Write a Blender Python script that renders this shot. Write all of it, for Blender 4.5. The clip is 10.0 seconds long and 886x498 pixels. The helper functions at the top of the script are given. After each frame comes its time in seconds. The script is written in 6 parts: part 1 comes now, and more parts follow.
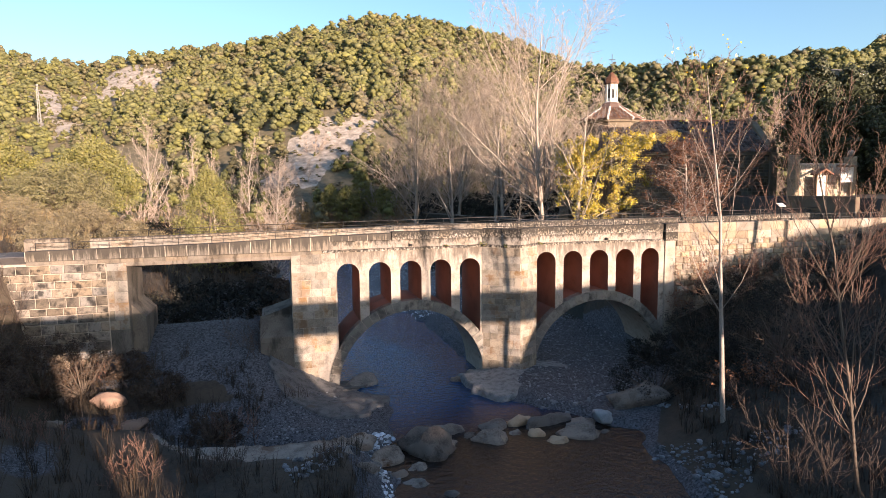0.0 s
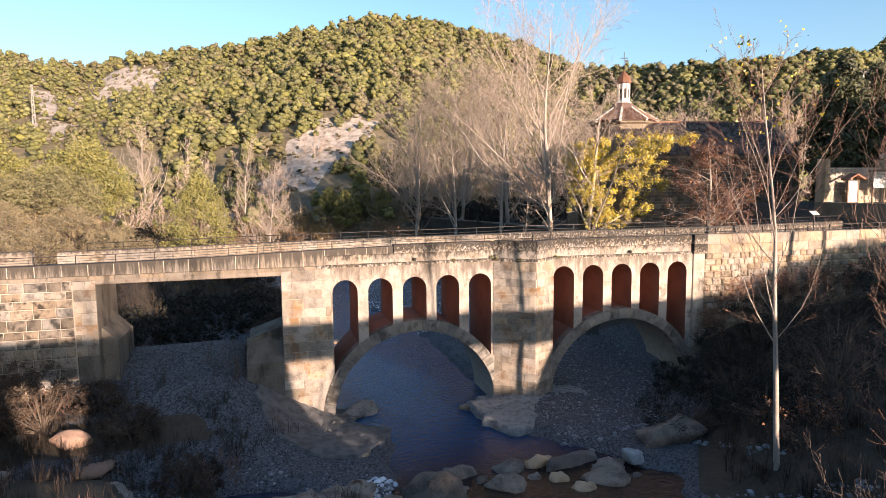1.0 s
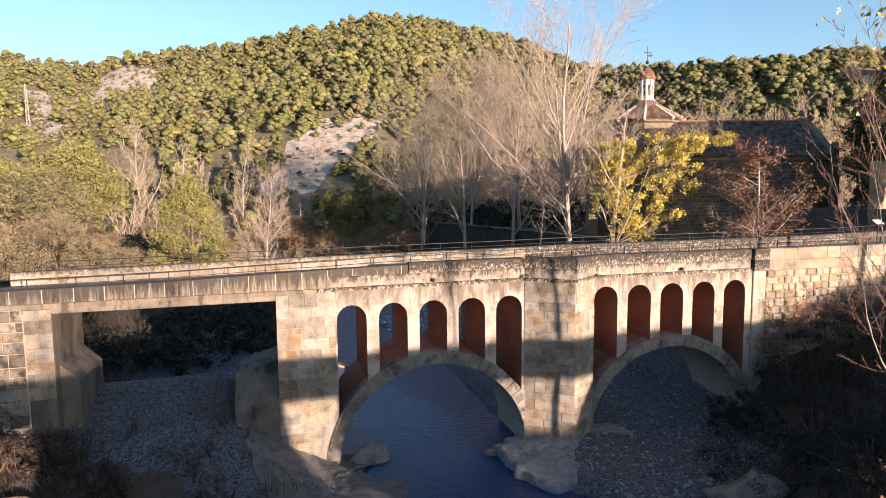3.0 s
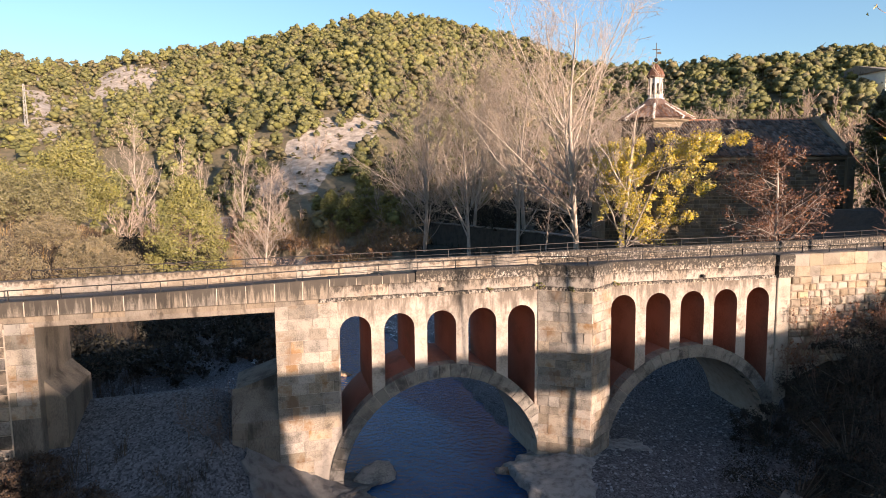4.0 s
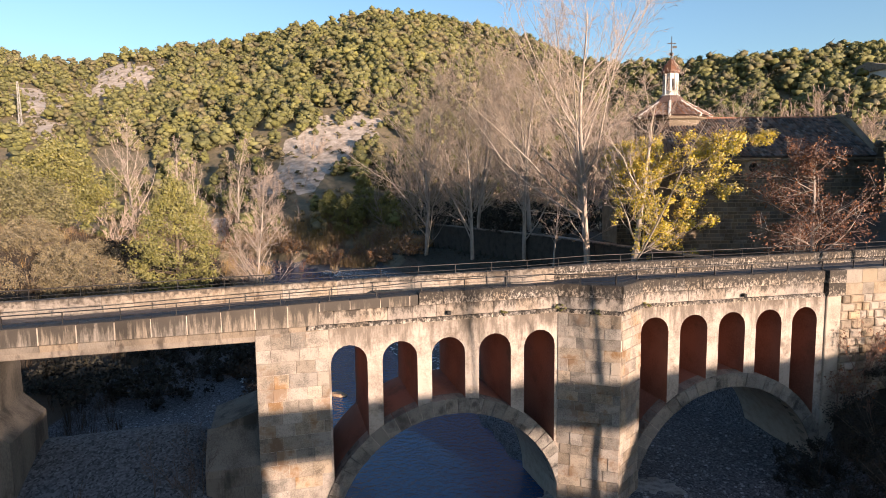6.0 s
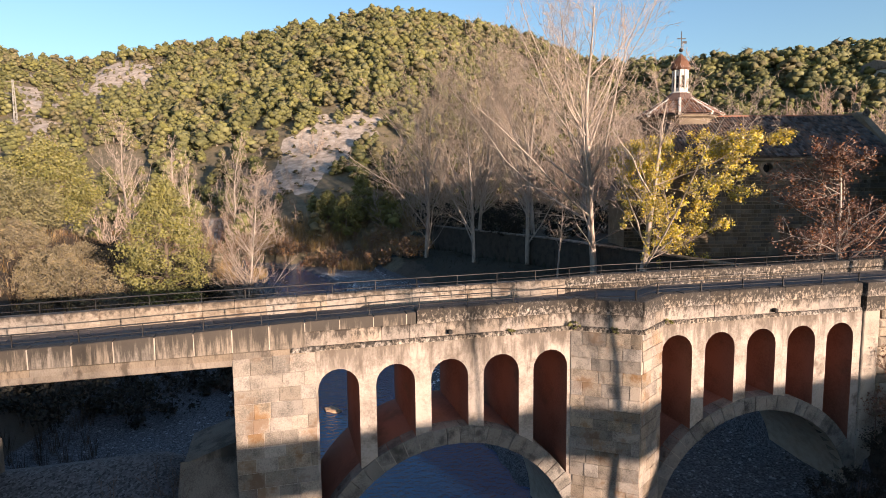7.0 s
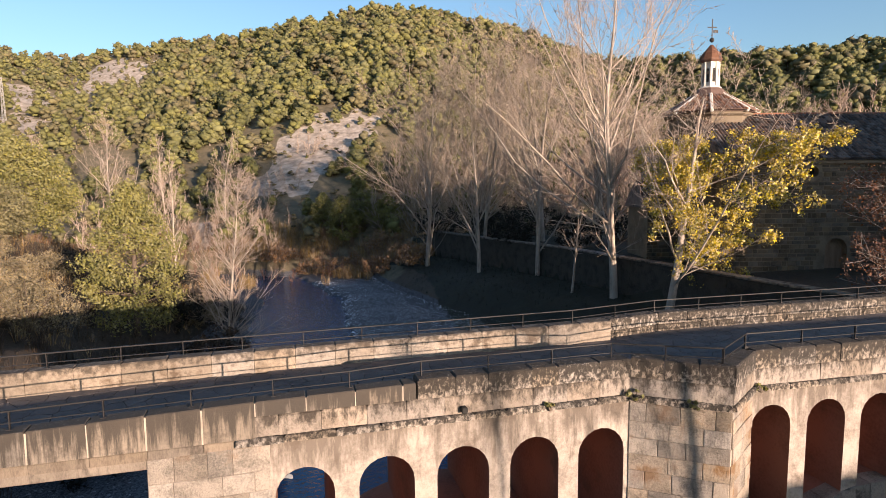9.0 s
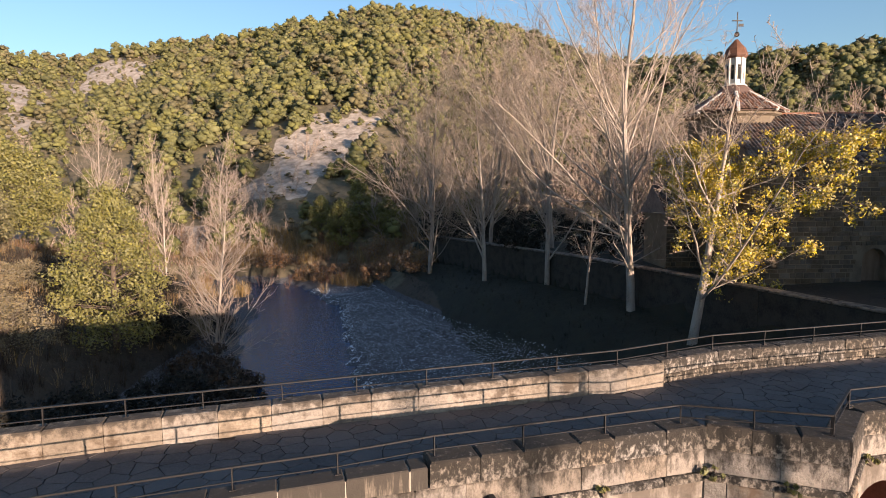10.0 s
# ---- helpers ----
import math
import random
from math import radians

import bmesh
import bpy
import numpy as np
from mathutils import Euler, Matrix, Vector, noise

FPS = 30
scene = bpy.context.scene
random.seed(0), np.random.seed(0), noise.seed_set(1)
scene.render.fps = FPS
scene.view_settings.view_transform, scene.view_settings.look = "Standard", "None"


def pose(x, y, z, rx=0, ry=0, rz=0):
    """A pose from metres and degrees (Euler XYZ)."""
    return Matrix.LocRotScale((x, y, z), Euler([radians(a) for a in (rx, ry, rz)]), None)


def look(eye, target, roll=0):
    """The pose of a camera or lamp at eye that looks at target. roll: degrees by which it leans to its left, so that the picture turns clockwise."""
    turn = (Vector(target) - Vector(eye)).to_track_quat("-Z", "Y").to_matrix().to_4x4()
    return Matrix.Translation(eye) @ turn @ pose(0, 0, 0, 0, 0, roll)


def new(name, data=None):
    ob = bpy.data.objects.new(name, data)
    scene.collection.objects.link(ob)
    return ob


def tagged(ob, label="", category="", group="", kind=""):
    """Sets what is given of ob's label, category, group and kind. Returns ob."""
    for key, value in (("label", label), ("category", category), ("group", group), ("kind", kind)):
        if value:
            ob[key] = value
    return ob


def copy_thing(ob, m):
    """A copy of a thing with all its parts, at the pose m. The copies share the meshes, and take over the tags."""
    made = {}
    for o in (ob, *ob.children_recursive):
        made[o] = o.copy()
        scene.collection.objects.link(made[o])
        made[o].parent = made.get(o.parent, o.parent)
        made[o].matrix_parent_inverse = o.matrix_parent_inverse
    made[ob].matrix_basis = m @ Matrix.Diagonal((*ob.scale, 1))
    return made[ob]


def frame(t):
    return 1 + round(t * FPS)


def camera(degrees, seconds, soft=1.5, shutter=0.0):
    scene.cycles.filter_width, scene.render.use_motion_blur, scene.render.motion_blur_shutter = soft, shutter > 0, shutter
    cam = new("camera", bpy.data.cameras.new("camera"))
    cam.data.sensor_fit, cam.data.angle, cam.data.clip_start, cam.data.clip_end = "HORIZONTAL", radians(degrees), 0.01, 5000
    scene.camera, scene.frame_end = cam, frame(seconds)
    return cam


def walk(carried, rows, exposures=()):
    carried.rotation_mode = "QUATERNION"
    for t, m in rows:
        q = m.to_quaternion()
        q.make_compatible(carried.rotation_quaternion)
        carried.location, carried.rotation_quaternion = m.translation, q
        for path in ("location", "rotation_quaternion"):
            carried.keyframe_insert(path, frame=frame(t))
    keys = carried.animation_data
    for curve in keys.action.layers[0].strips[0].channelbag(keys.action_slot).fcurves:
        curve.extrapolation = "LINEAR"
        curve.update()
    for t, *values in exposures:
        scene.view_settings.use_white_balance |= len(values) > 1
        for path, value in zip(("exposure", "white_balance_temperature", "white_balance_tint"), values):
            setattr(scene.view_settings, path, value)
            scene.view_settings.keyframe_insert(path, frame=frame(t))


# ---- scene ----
cam = camera(73.0, 10.0, 0.7)
METRES, EYE, TILT, LEAN, TURN = 25.0, 11.7, 0.0, 0.0, -15.7
ROWS = [
    (0.0, 0.0, 0.0, 0.0, -0.06, -6.09, 0.57),
    (0.5, -0.0074, 0.0763, 0.0072, -0.07, -6.0, 0.53),
    (1.0, -0.0153, 0.1399, 0.013, -0.05, -5.95, 0.51),
    (1.5, -0.0252, 0.1997, 0.0176, -0.04, -5.9, 0.5),
    (2.0, -0.0358, 0.2491, 0.0202, -0.03, -5.87, 0.51),
    (2.5, -0.0471, 0.293, 0.0228, -0.03, -5.85, 0.51),
    (4.0, -0.0712, 0.392, 0.0325, 0.0, -5.93, 0.61),
    (4.5, -0.0763, 0.421, 0.0371, 0.02, -5.97, 0.63),
    (5.0, -0.0794, 0.4532, 0.0409, 0.03, -6.02, 0.65),
    (5.5, -0.0804, 0.4864, 0.0442, 0.04, -6.07, 0.64),
    (7.0, -0.0809, 0.6157, 0.055, 0.09, -6.21, 0.63),
    (7.5, -0.0822, 0.6655, 0.058, 0.1, -6.24, 0.6),
    (8.0, -0.0843, 0.7219, 0.0623, 0.1, -6.25, 0.58),
    (8.5, -0.087, 0.7803, 0.0667, 0.12, -6.25, 0.55),
    (9.0, -0.0916, 0.8464, 0.0706, 0.13, -6.22, 0.51),
    (9.5, -0.0978, 0.914, 0.074, 0.14, -6.15, 0.45),
    (10.0, -0.1062, 0.9878, 0.0795, 0.16, -6.08, 0.4),
]
walk(cam, [(t, pose(0, 0, EYE, TILT, LEAN, TURN) @ pose(METRES * x, METRES * y, METRES * z, 90 + pitch, roll, yaw)) for t, x, y, z, yaw, pitch, roll in ROWS], [(0.0, 1.70, 6100, 12), (5.0, 1.48, 6100, 12), (7.0, 1.36, 6100, 12), (10.0, 1.25, 6100, 12)])

# ---- light ----
SUN_EL, SUN_AZ = 7.5, 157.5
world = bpy.data.worlds.new("world")
scene.world = world
world.use_nodes = True
wn, wl = world.node_tree.nodes, world.node_tree.links
sky = wn.new("ShaderNodeTexSky")
sky.sky_type = "NISHITA"
sky.sun_disc = False
sky.sun_elevation, sky.sun_rotation = radians(SUN_EL), radians(SUN_AZ)
sky.air_density, sky.dust_density, sky.ozone_density = 1.0, 1.1, 2.1
wn["Background"].inputs["Strength"].default_value = 0.112
wl.new(sky.outputs[0], wn["Background"].inputs["Color"])
sun_data = bpy.data.lights.new("sun", "SUN")
sun_data.energy, sun_data.angle, sun_data.color = 5.0, radians(0.53), (1.0, 0.745, 0.555)
sun_ob = new("sun", sun_data)
sun_dir = Vector((math.sin(radians(SUN_AZ)) * math.cos(radians(SUN_EL)), math.cos(radians(SUN_AZ)) * math.cos(radians(SUN_EL)), math.sin(radians(SUN_EL))))
sun_ob.matrix_world = look(sun_dir * 200, (0, 0, 0))


# ---- materials ----
def weathered(m, colour, top, reach, strength=0.9, scale=2.5, run=(1.0, 1.0, 0.7), start=0.43):
    """Adds black lichen that runs down from the top edge of a block, in the block's own measure."""
    n, l = m.node_tree.nodes, m.node_tree.links
    b = n["Principled BSDF"]
    src = b.inputs["Base Color"].links[0].from_socket
    tc, sep, geo = n.new("ShaderNodeTexCoord"), n.new("ShaderNodeSeparateXYZ"), n.new("ShaderNodeNewGeometry")
    l.new(tc.outputs["Object"], sep.inputs[0])
    mp = n.new("ShaderNodeMapping")
    mp.inputs["Scale"].default_value = run
    l.new(geo.outputs["Position"], mp.inputs["Vector"])
    no = n.new("ShaderNodeTexNoise")
    no.inputs["Scale"].default_value, no.inputs["Detail"].default_value, no.inputs["Roughness"].default_value = scale, 9, 0.7
    l.new(mp.outputs[0], no.inputs["Vector"])
    down = n.new("ShaderNodeMapRange")
    down.inputs["From Min"].default_value, down.inputs["From Max"].default_value = top - reach, top
    down.inputs["To Min"].default_value, down.inputs["To Max"].default_value = -0.13, 0.11
    l.new(sep.outputs["Z"], down.inputs["Value"])
    add = n.new("ShaderNodeMath")
    l.new(down.outputs[0], add.inputs[0])
    l.new(no.outputs["Fac"], add.inputs[1])
    ramp = n.new("ShaderNodeValToRGB")
    ramp.color_ramp.elements[0].position, ramp.color_ramp.elements[1].position = start, start + 0.17
    ramp.color_ramp.elements[1].color = (strength, strength, strength, 1)
    l.new(add.outputs[0], ramp.inputs[0])
    mx = n.new("ShaderNodeMix")
    mx.data_type = "RGBA"
    l.new(ramp.outputs[0], mx.inputs["Factor"])
    l.new(src, mx.inputs["A"])
    mx.inputs["B"].default_value = (*colour, 1)
    l.new(mx.outputs["Result"], b.inputs["Base Color"])
    return m


def mat(name, dark, light, scale=1.0, rough=0.85, bump=0.3, fine=18.0, spots=None, spot_scale=0.4, spot_at=0.58, rand=0.0, metal=0.0, stretch=(1, 1, 1), per_island=False):
    """Rough stone, soil, bark or leaf: two colours mixed by noise at two scales, patches of a third, and relief."""
    m = bpy.data.materials.new(name)
    m.use_nodes = True
    n, l = m.node_tree.nodes, m.node_tree.links
    b = n["Principled BSDF"]
    geo = n.new("ShaderNodeNewGeometry")
    mp = n.new("ShaderNodeMapping")
    mp.inputs["Scale"].default_value = stretch
    l.new(geo.outputs["Position"], mp.inputs["Vector"])
    big, small = n.new("ShaderNodeTexNoise"), n.new("ShaderNodeTexNoise")
    big.inputs["Scale"].default_value, big.inputs["Detail"].default_value = scale, 6
    small.inputs["Scale"].default_value, small.inputs["Detail"].default_value, small.inputs["Roughness"].default_value = scale * fine, 7, 0.68
    for t in (big, small):
        l.new(mp.outputs[0], t.inputs["Vector"])
    mix = n.new("ShaderNodeMath")
    mix.operation = "MULTIPLY_ADD"
    mix.inputs[1].default_value = 0.85
    l.new(small.outputs["Fac"], mix.inputs[0])
    l.new(big.outputs["Fac"], mix.inputs[2])
    ramp = n.new("ShaderNodeValToRGB")
    ramp.color_ramp.elements[0].position, ramp.color_ramp.elements[1].position = 0.66, 1.18
    ramp.color_ramp.elements[0].color, ramp.color_ramp.elements[1].color = (*dark, 1), (*light, 1)
    l.new(mix.outputs[0], ramp.inputs[0])
    out = ramp.outputs[0]
    if spots:
        st = n.new("ShaderNodeTexNoise")
        st.inputs["Scale"].default_value, st.inputs["Detail"].default_value = spot_scale, 8
        st.inputs["Roughness"].default_value = 0.65
        l.new(mp.outputs[0], st.inputs["Vector"])
        r2 = n.new("ShaderNodeValToRGB")
        r2.color_ramp.elements[0].position, r2.color_ramp.elements[1].position = spot_at, spot_at + 0.1
        l.new(st.outputs["Fac"], r2.inputs[0])
        mx = n.new("ShaderNodeMix")
        mx.data_type = "RGBA"
        l.new(r2.outputs[0], mx.inputs["Factor"])
        l.new(out, mx.inputs["A"])
        mx.inputs["B"].default_value = (*spots, 1)
        out = mx.outputs["Result"]
    if rand:
        hs = n.new("ShaderNodeHueSaturation")
        mr = n.new("ShaderNodeMapRange")
        mr.inputs["To Min"].default_value, mr.inputs["To Max"].default_value = 1 - rand, 1 + rand
        if per_island:
            l.new(geo.outputs["Random Per Island"], mr.inputs["Value"])
        else:
            oi = n.new("ShaderNodeObjectInfo")
            l.new(oi.outputs["Random"], mr.inputs["Value"])
        l.new(mr.outputs[0], hs.inputs["Value"])
        wn = n.new("ShaderNodeTexWhiteNoise")
        wn.noise_dimensions = "1D"
        l.new(mr.outputs[0], wn.inputs["W"])
        sat = n.new("ShaderNodeMapRange")
        sat.inputs["To Min"].default_value, sat.inputs["To Max"].default_value = 1 - rand, 1 + rand
        l.new(wn.outputs["Value"], sat.inputs["Value"])
        l.new(sat.outputs[0], hs.inputs["Saturation"])
        l.new(out, hs.inputs["Color"])
        out = hs.outputs[0]
    l.new(out, b.inputs["Base Color"])
    b.inputs["Roughness"].default_value, b.inputs["Metallic"].default_value = rough, metal
    if bump:
        bp = n.new("ShaderNodeBump")
        bp.inputs["Strength"].default_value, bp.inputs["Distance"].default_value = bump, 0.05
        l.new(mix.outputs[0], bp.inputs["Height"])
        l.new(bp.outputs[0], b.inputs["Normal"])
    return m


ASHLAR = mat("ashlar", (0.118, 0.097, 0.075), (0.29, 0.242, 0.19), 2.2, fine=9, spots=(0.18, 0.118, 0.072), spot_scale=1.1, spot_at=0.53, rand=0.3, bump=0.8)
PARAPET = weathered(mat("lichened_stone", (0.19, 0.155, 0.12), (0.40, 0.34, 0.275), 5.0, fine=9, rand=0.25, bump=1.0), (0.018, 0.0135, 0.009), 0.48, 0.8, 0.93, 10.0, (1.0, 1.0, 0.7), 0.37)
PARAPET_LOW = weathered(mat("stained_stone", (0.14, 0.114, 0.09), (0.30, 0.252, 0.205), 2.2, fine=10, rand=0.2, bump=0.8), (0.032, 0.024, 0.017), 0.48, 0.7, 0.88, 5.0, (1.3, 1.3, 0.6), 0.475)
PLASTER = weathered(mat("lime_plaster", (0.19, 0.157, 0.127), (0.36, 0.306, 0.255), 1.1, fine=10, spots=(0.135, 0.105, 0.08), spot_scale=0.7, spot_at=0.55, bump=0.4), (0.085, 0.064, 0.046), 8.0, 1.6, 0.8, 1.6, (1.6, 1.6, 0.3), 0.46)
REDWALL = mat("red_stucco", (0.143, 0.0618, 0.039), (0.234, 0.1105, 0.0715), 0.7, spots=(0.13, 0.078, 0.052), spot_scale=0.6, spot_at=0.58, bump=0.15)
MORTAR = mat("mortar", (0.273, 0.221, 0.169), (0.39, 0.325, 0.26), 3.0)
PANEL = weathered(weathered(mat("stained_panel", (0.10, 0.082, 0.063), (0.215, 0.178, 0.14), 1.6, fine=10, bump=0.3, rand=0.16), (0.036, 0.029, 0.022), 1.0, 0.9, 0.92, 3.4, (2.4, 2.4, 0.22), 0.385), (0.05, 0.04, 0.03), 1.0, 0.9, 0.7, 0.9, (1.0, 1.0, 0.6), 0.5)
RING = mat("ring_stone", (0.085, 0.075, 0.063), (0.215, 0.19, 0.16), 2.2, fine=10, spots=(0.062, 0.054, 0.045), spot_scale=1.2, spot_at=0.53, rand=0.16, bump=0.9)
CONCRETE = mat("weathered_concrete", (0.1217, 0.0936, 0.0679), (0.2106, 0.1685, 0.1264), 1.6, spots=(0.0796, 0.0608, 0.0445), spot_scale=1.6, spot_at=0.52, bump=0.2, stretch=(1.3, 1.3, 0.5), rand=0.16)
FARSLAB = weathered(mat("far_slab", (0.15, 0.12, 0.09), (0.27, 0.222, 0.172), 1.6, fine=9, spots=(0.11, 0.08, 0.055), spot_scale=1.6, spot_at=0.54, bump=0.3, rand=0.2), (0.045, 0.034, 0.024), 1.0, 0.35, 0.9, 5.0, (1.0, 1.0, 0.8), 0.46)
RUBBLE = mat("rubble_stone", (0.1495, 0.1137, 0.078), (0.299, 0.2405, 0.1755), 1.5, spots=(0.0715, 0.0585, 0.0423), spot_scale=1.0, spot_at=0.6, rand=0.3, bump=0.6)
DARKSTONE = mat("dark_stone", (0.06, 0.05, 0.04), (0.20, 0.165, 0.13), 2.4, fine=6, spots=(0.028, 0.023, 0.018), spot_scale=1.8, spot_at=0.52, rand=0.4, bump=0.9)
# Shade at the pier foot and jamb goes into this dark mottled colour.
SHADE_MASONRY = mat("shade_dark_masonry", (0.055, 0.047, 0.038), (0.14, 0.118, 0.095), 0.9, spots=(0.045, 0.038, 0.03), spot_scale=0.8, spot_at=0.52, bump=0.4, stretch=(1.4, 1.4, 0.5), rand=0.1)
BARK_MID = mat("grey_bark", (0.17, 0.14, 0.115), (0.34, 0.285, 0.24), 3.0, bump=0.5, stretch=(1, 1, 0.4))
PAVING = mat("stone_paving", (0.058, 0.051, 0.05), (0.106, 0.092, 0.087), 0.9, rand=0.12, bump=0.4, per_island=True)
JOINT = mat("paving_joint", (0.024, 0.02, 0.018), (0.05, 0.042, 0.038), 3)
PALE_GRAVEL = mat("pale_gravel", (0.2, 0.212, 0.235), (0.64, 0.665, 0.71), 3.0, rand=0.4, bump=0.3, per_island=True)
IRON = mat("dark_iron", (0.010, 0.0092, 0.009), (0.024, 0.0205, 0.019), 6.0, rough=0.6, metal=0.3, bump=0.1)
ROCK = mat("river_rock", (0.0615, 0.0483, 0.0394), (0.2282, 0.1887, 0.158), 1.6, fine=9, spots=(0.0615, 0.0351, 0.0193), spot_scale=1.1, spot_at=0.56, rand=0.35, bump=1.0)
GRAVEL = mat("gravel", (0.04, 0.041, 0.045), (0.22, 0.222, 0.232), 3.0, rand=0.4, bump=0.3, per_island=True)
BARK_PALE = mat("pale_bark", (0.19, 0.153, 0.122), (0.40, 0.335, 0.278), 2.0, bump=0.5, stretch=(1, 1, 0.3))
BARK_DARK = mat("dark_bark", (0.0585, 0.0423, 0.0292), (0.13, 0.0975, 0.0715), 2.0, bump=0.6, stretch=(1, 1, 0.3))
TWIG = mat("twig", (0.205, 0.154, 0.12), (0.375, 0.295, 0.235), 2.0, bump=0)
GREY_TWIG = mat("grey_brown_twig", (0.15, 0.115, 0.085), (0.30, 0.236, 0.182), 0.5, bump=0)
# Darkened twigs that carry the shade of the lower banks.
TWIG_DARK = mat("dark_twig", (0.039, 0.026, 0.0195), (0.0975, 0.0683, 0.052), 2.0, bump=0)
TWIG_RED = mat("russet_twig", (0.0975, 0.052, 0.0358), (0.195, 0.1105, 0.078), 2.0, bump=0)
PINE = mat("pine_needles", (0.10, 0.09, 0.026), (0.195, 0.165, 0.056), 0.25, fine=5, rough=0.8, bump=0, rand=0.14, per_island=True)
OLIVE = mat("grey_green_leaves", (0.075, 0.07, 0.03), (0.17, 0.15, 0.07), 0.4, rough=0.7, bump=0, rand=0.2, per_island=True)
FRESH = mat("bright_pine", (0.0858, 0.0894, 0.0229), (0.2002, 0.1824, 0.0572), 0.9, rough=0.7, bump=0, rand=0.2, per_island=True)
CYPRESS = mat("dark_needles", (0.0195, 0.0247, 0.0104), (0.0618, 0.065, 0.026), 0.4, rough=0.7, bump=0, rand=0.35, per_island=True)
YELLOW = mat("yellow_leaves", (0.3212, 0.2263, 0.0218), (0.4964, 0.3942, 0.0656), 0.8, rough=0.6, bump=0, rand=0.35, per_island=True)
RUSSET = mat("russet_leaves", (0.0975, 0.0423, 0.0208), (0.195, 0.091, 0.0488), 0.8, rough=0.7, bump=0, rand=0.35, per_island=True)
STRAW = mat("dry_grass", (0.13, 0.0845, 0.039), (0.273, 0.195, 0.0975), 0.8, rough=0.8, bump=0, rand=0.4, per_island=True)
ROOF = mat("roof_tile", (0.0975, 0.065, 0.052), (0.208, 0.143, 0.1105), 1.2, rand=0.45, spots=(0.065, 0.052, 0.039), spot_scale=1.2, spot_at=0.55)
ROOF_RED = mat("red_roof_tile", (0.117, 0.0546, 0.0351), (0.1872, 0.1053, 0.0741), 1.2, rand=0.3)
WHITE = mat("white_plaster", (0.4464, 0.4104, 0.36), (0.576, 0.5472, 0.4968), 0.8, bump=0.1)
CHURCH = mat("church_stone", (0.0972, 0.073, 0.0486), (0.1856, 0.1459, 0.1017), 1.0, rand=0.28, bump=0.5)
WOOD = mat("weathered_wood", (0.104, 0.065, 0.039), (0.195, 0.13, 0.0845), 3.0, stretch=(1, 1, 0.2))
DARK = mat("dark_void", (0.010, 0.009, 0.008), (0.02, 0.018, 0.015), 2.0, bump=0)


def ground_material():
    """Soil with gravel, bare limestone, turf and dry hill grass, each with a ragged border."""
    m = mat("soil", (0.016, 0.012, 0.008), (0.06, 0.044, 0.028), 0.12, fine=30, bump=0.5, spots=(0.032, 0.027, 0.014), spot_scale=0.09, spot_at=0.52)
    n, l = m.node_tree.nodes, m.node_tree.links
    b = n["Principled BSDF"]
    cur = b.inputs["Base Color"].links[0].from_socket
    at = n.new("ShaderNodeAttribute")
    at.attribute_name = "kind"
    sep = n.new("ShaderNodeSeparateColor")
    l.new(at.outputs["Color"], sep.inputs[0])
    geo = n.new("ShaderNodeNewGeometry")
    vor = n.new("ShaderNodeTexVoronoi")
    vor.inputs["Scale"].default_value = 14.0
    l.new(geo.outputs["Position"], vor.inputs["Vector"])
    noi, rag = n.new("ShaderNodeTexNoise"), n.new("ShaderNodeTexNoise")
    noi.inputs["Scale"].default_value, noi.inputs["Detail"].default_value, noi.inputs["Roughness"].default_value = 0.45, 12, 0.72
    rag.inputs["Scale"].default_value, rag.inputs["Detail"].default_value, rag.inputs["Roughness"].default_value = 0.22, 12, 0.75
    for t in (noi, rag):
        l.new(geo.outputs["Position"], t.inputs["Vector"])

    def two(src, c0, c1, p0=0.3, p1=0.7):
        r = n.new("ShaderNodeValToRGB")
        r.color_ramp.elements[0].position, r.color_ramp.elements[1].position = p0, p1
        r.color_ramp.elements[0].color, r.color_ramp.elements[1].color = (*c0, 1), (*c1, 1)
        l.new(src, r.inputs[0])
        return r.outputs[0]
    hill = two(noi.outputs["Fac"], (0.06, 0.052, 0.026), (0.20, 0.16, 0.10))
    gr = two(vor.outputs["Color"], (0.014, 0.0145, 0.017), (0.125, 0.126, 0.138), 0.1, 0.9)
    lime = two(noi.outputs["Fac"], (0.17, 0.137, 0.108), (0.48, 0.418, 0.358), 0.36, 0.64)
    # Near-black turf holds the shade below the churchyard wall in its colour.
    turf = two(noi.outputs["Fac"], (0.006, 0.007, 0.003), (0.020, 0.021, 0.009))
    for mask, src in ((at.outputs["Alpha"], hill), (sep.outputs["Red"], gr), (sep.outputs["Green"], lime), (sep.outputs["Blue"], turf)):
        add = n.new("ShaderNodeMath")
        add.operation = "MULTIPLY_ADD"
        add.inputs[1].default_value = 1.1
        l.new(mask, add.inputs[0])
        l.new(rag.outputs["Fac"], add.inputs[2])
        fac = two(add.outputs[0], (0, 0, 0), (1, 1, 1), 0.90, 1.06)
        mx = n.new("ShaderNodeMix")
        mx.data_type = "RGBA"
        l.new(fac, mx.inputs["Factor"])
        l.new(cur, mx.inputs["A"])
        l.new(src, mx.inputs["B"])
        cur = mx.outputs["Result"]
    l.new(cur, b.inputs["Base Color"])
    bp = n["Bump"]
    bp.inputs["Distance"].default_value = 0.25
    l.new(noi.outputs["Fac"], bp.inputs["Height"])
    return m


GROUND = ground_material()


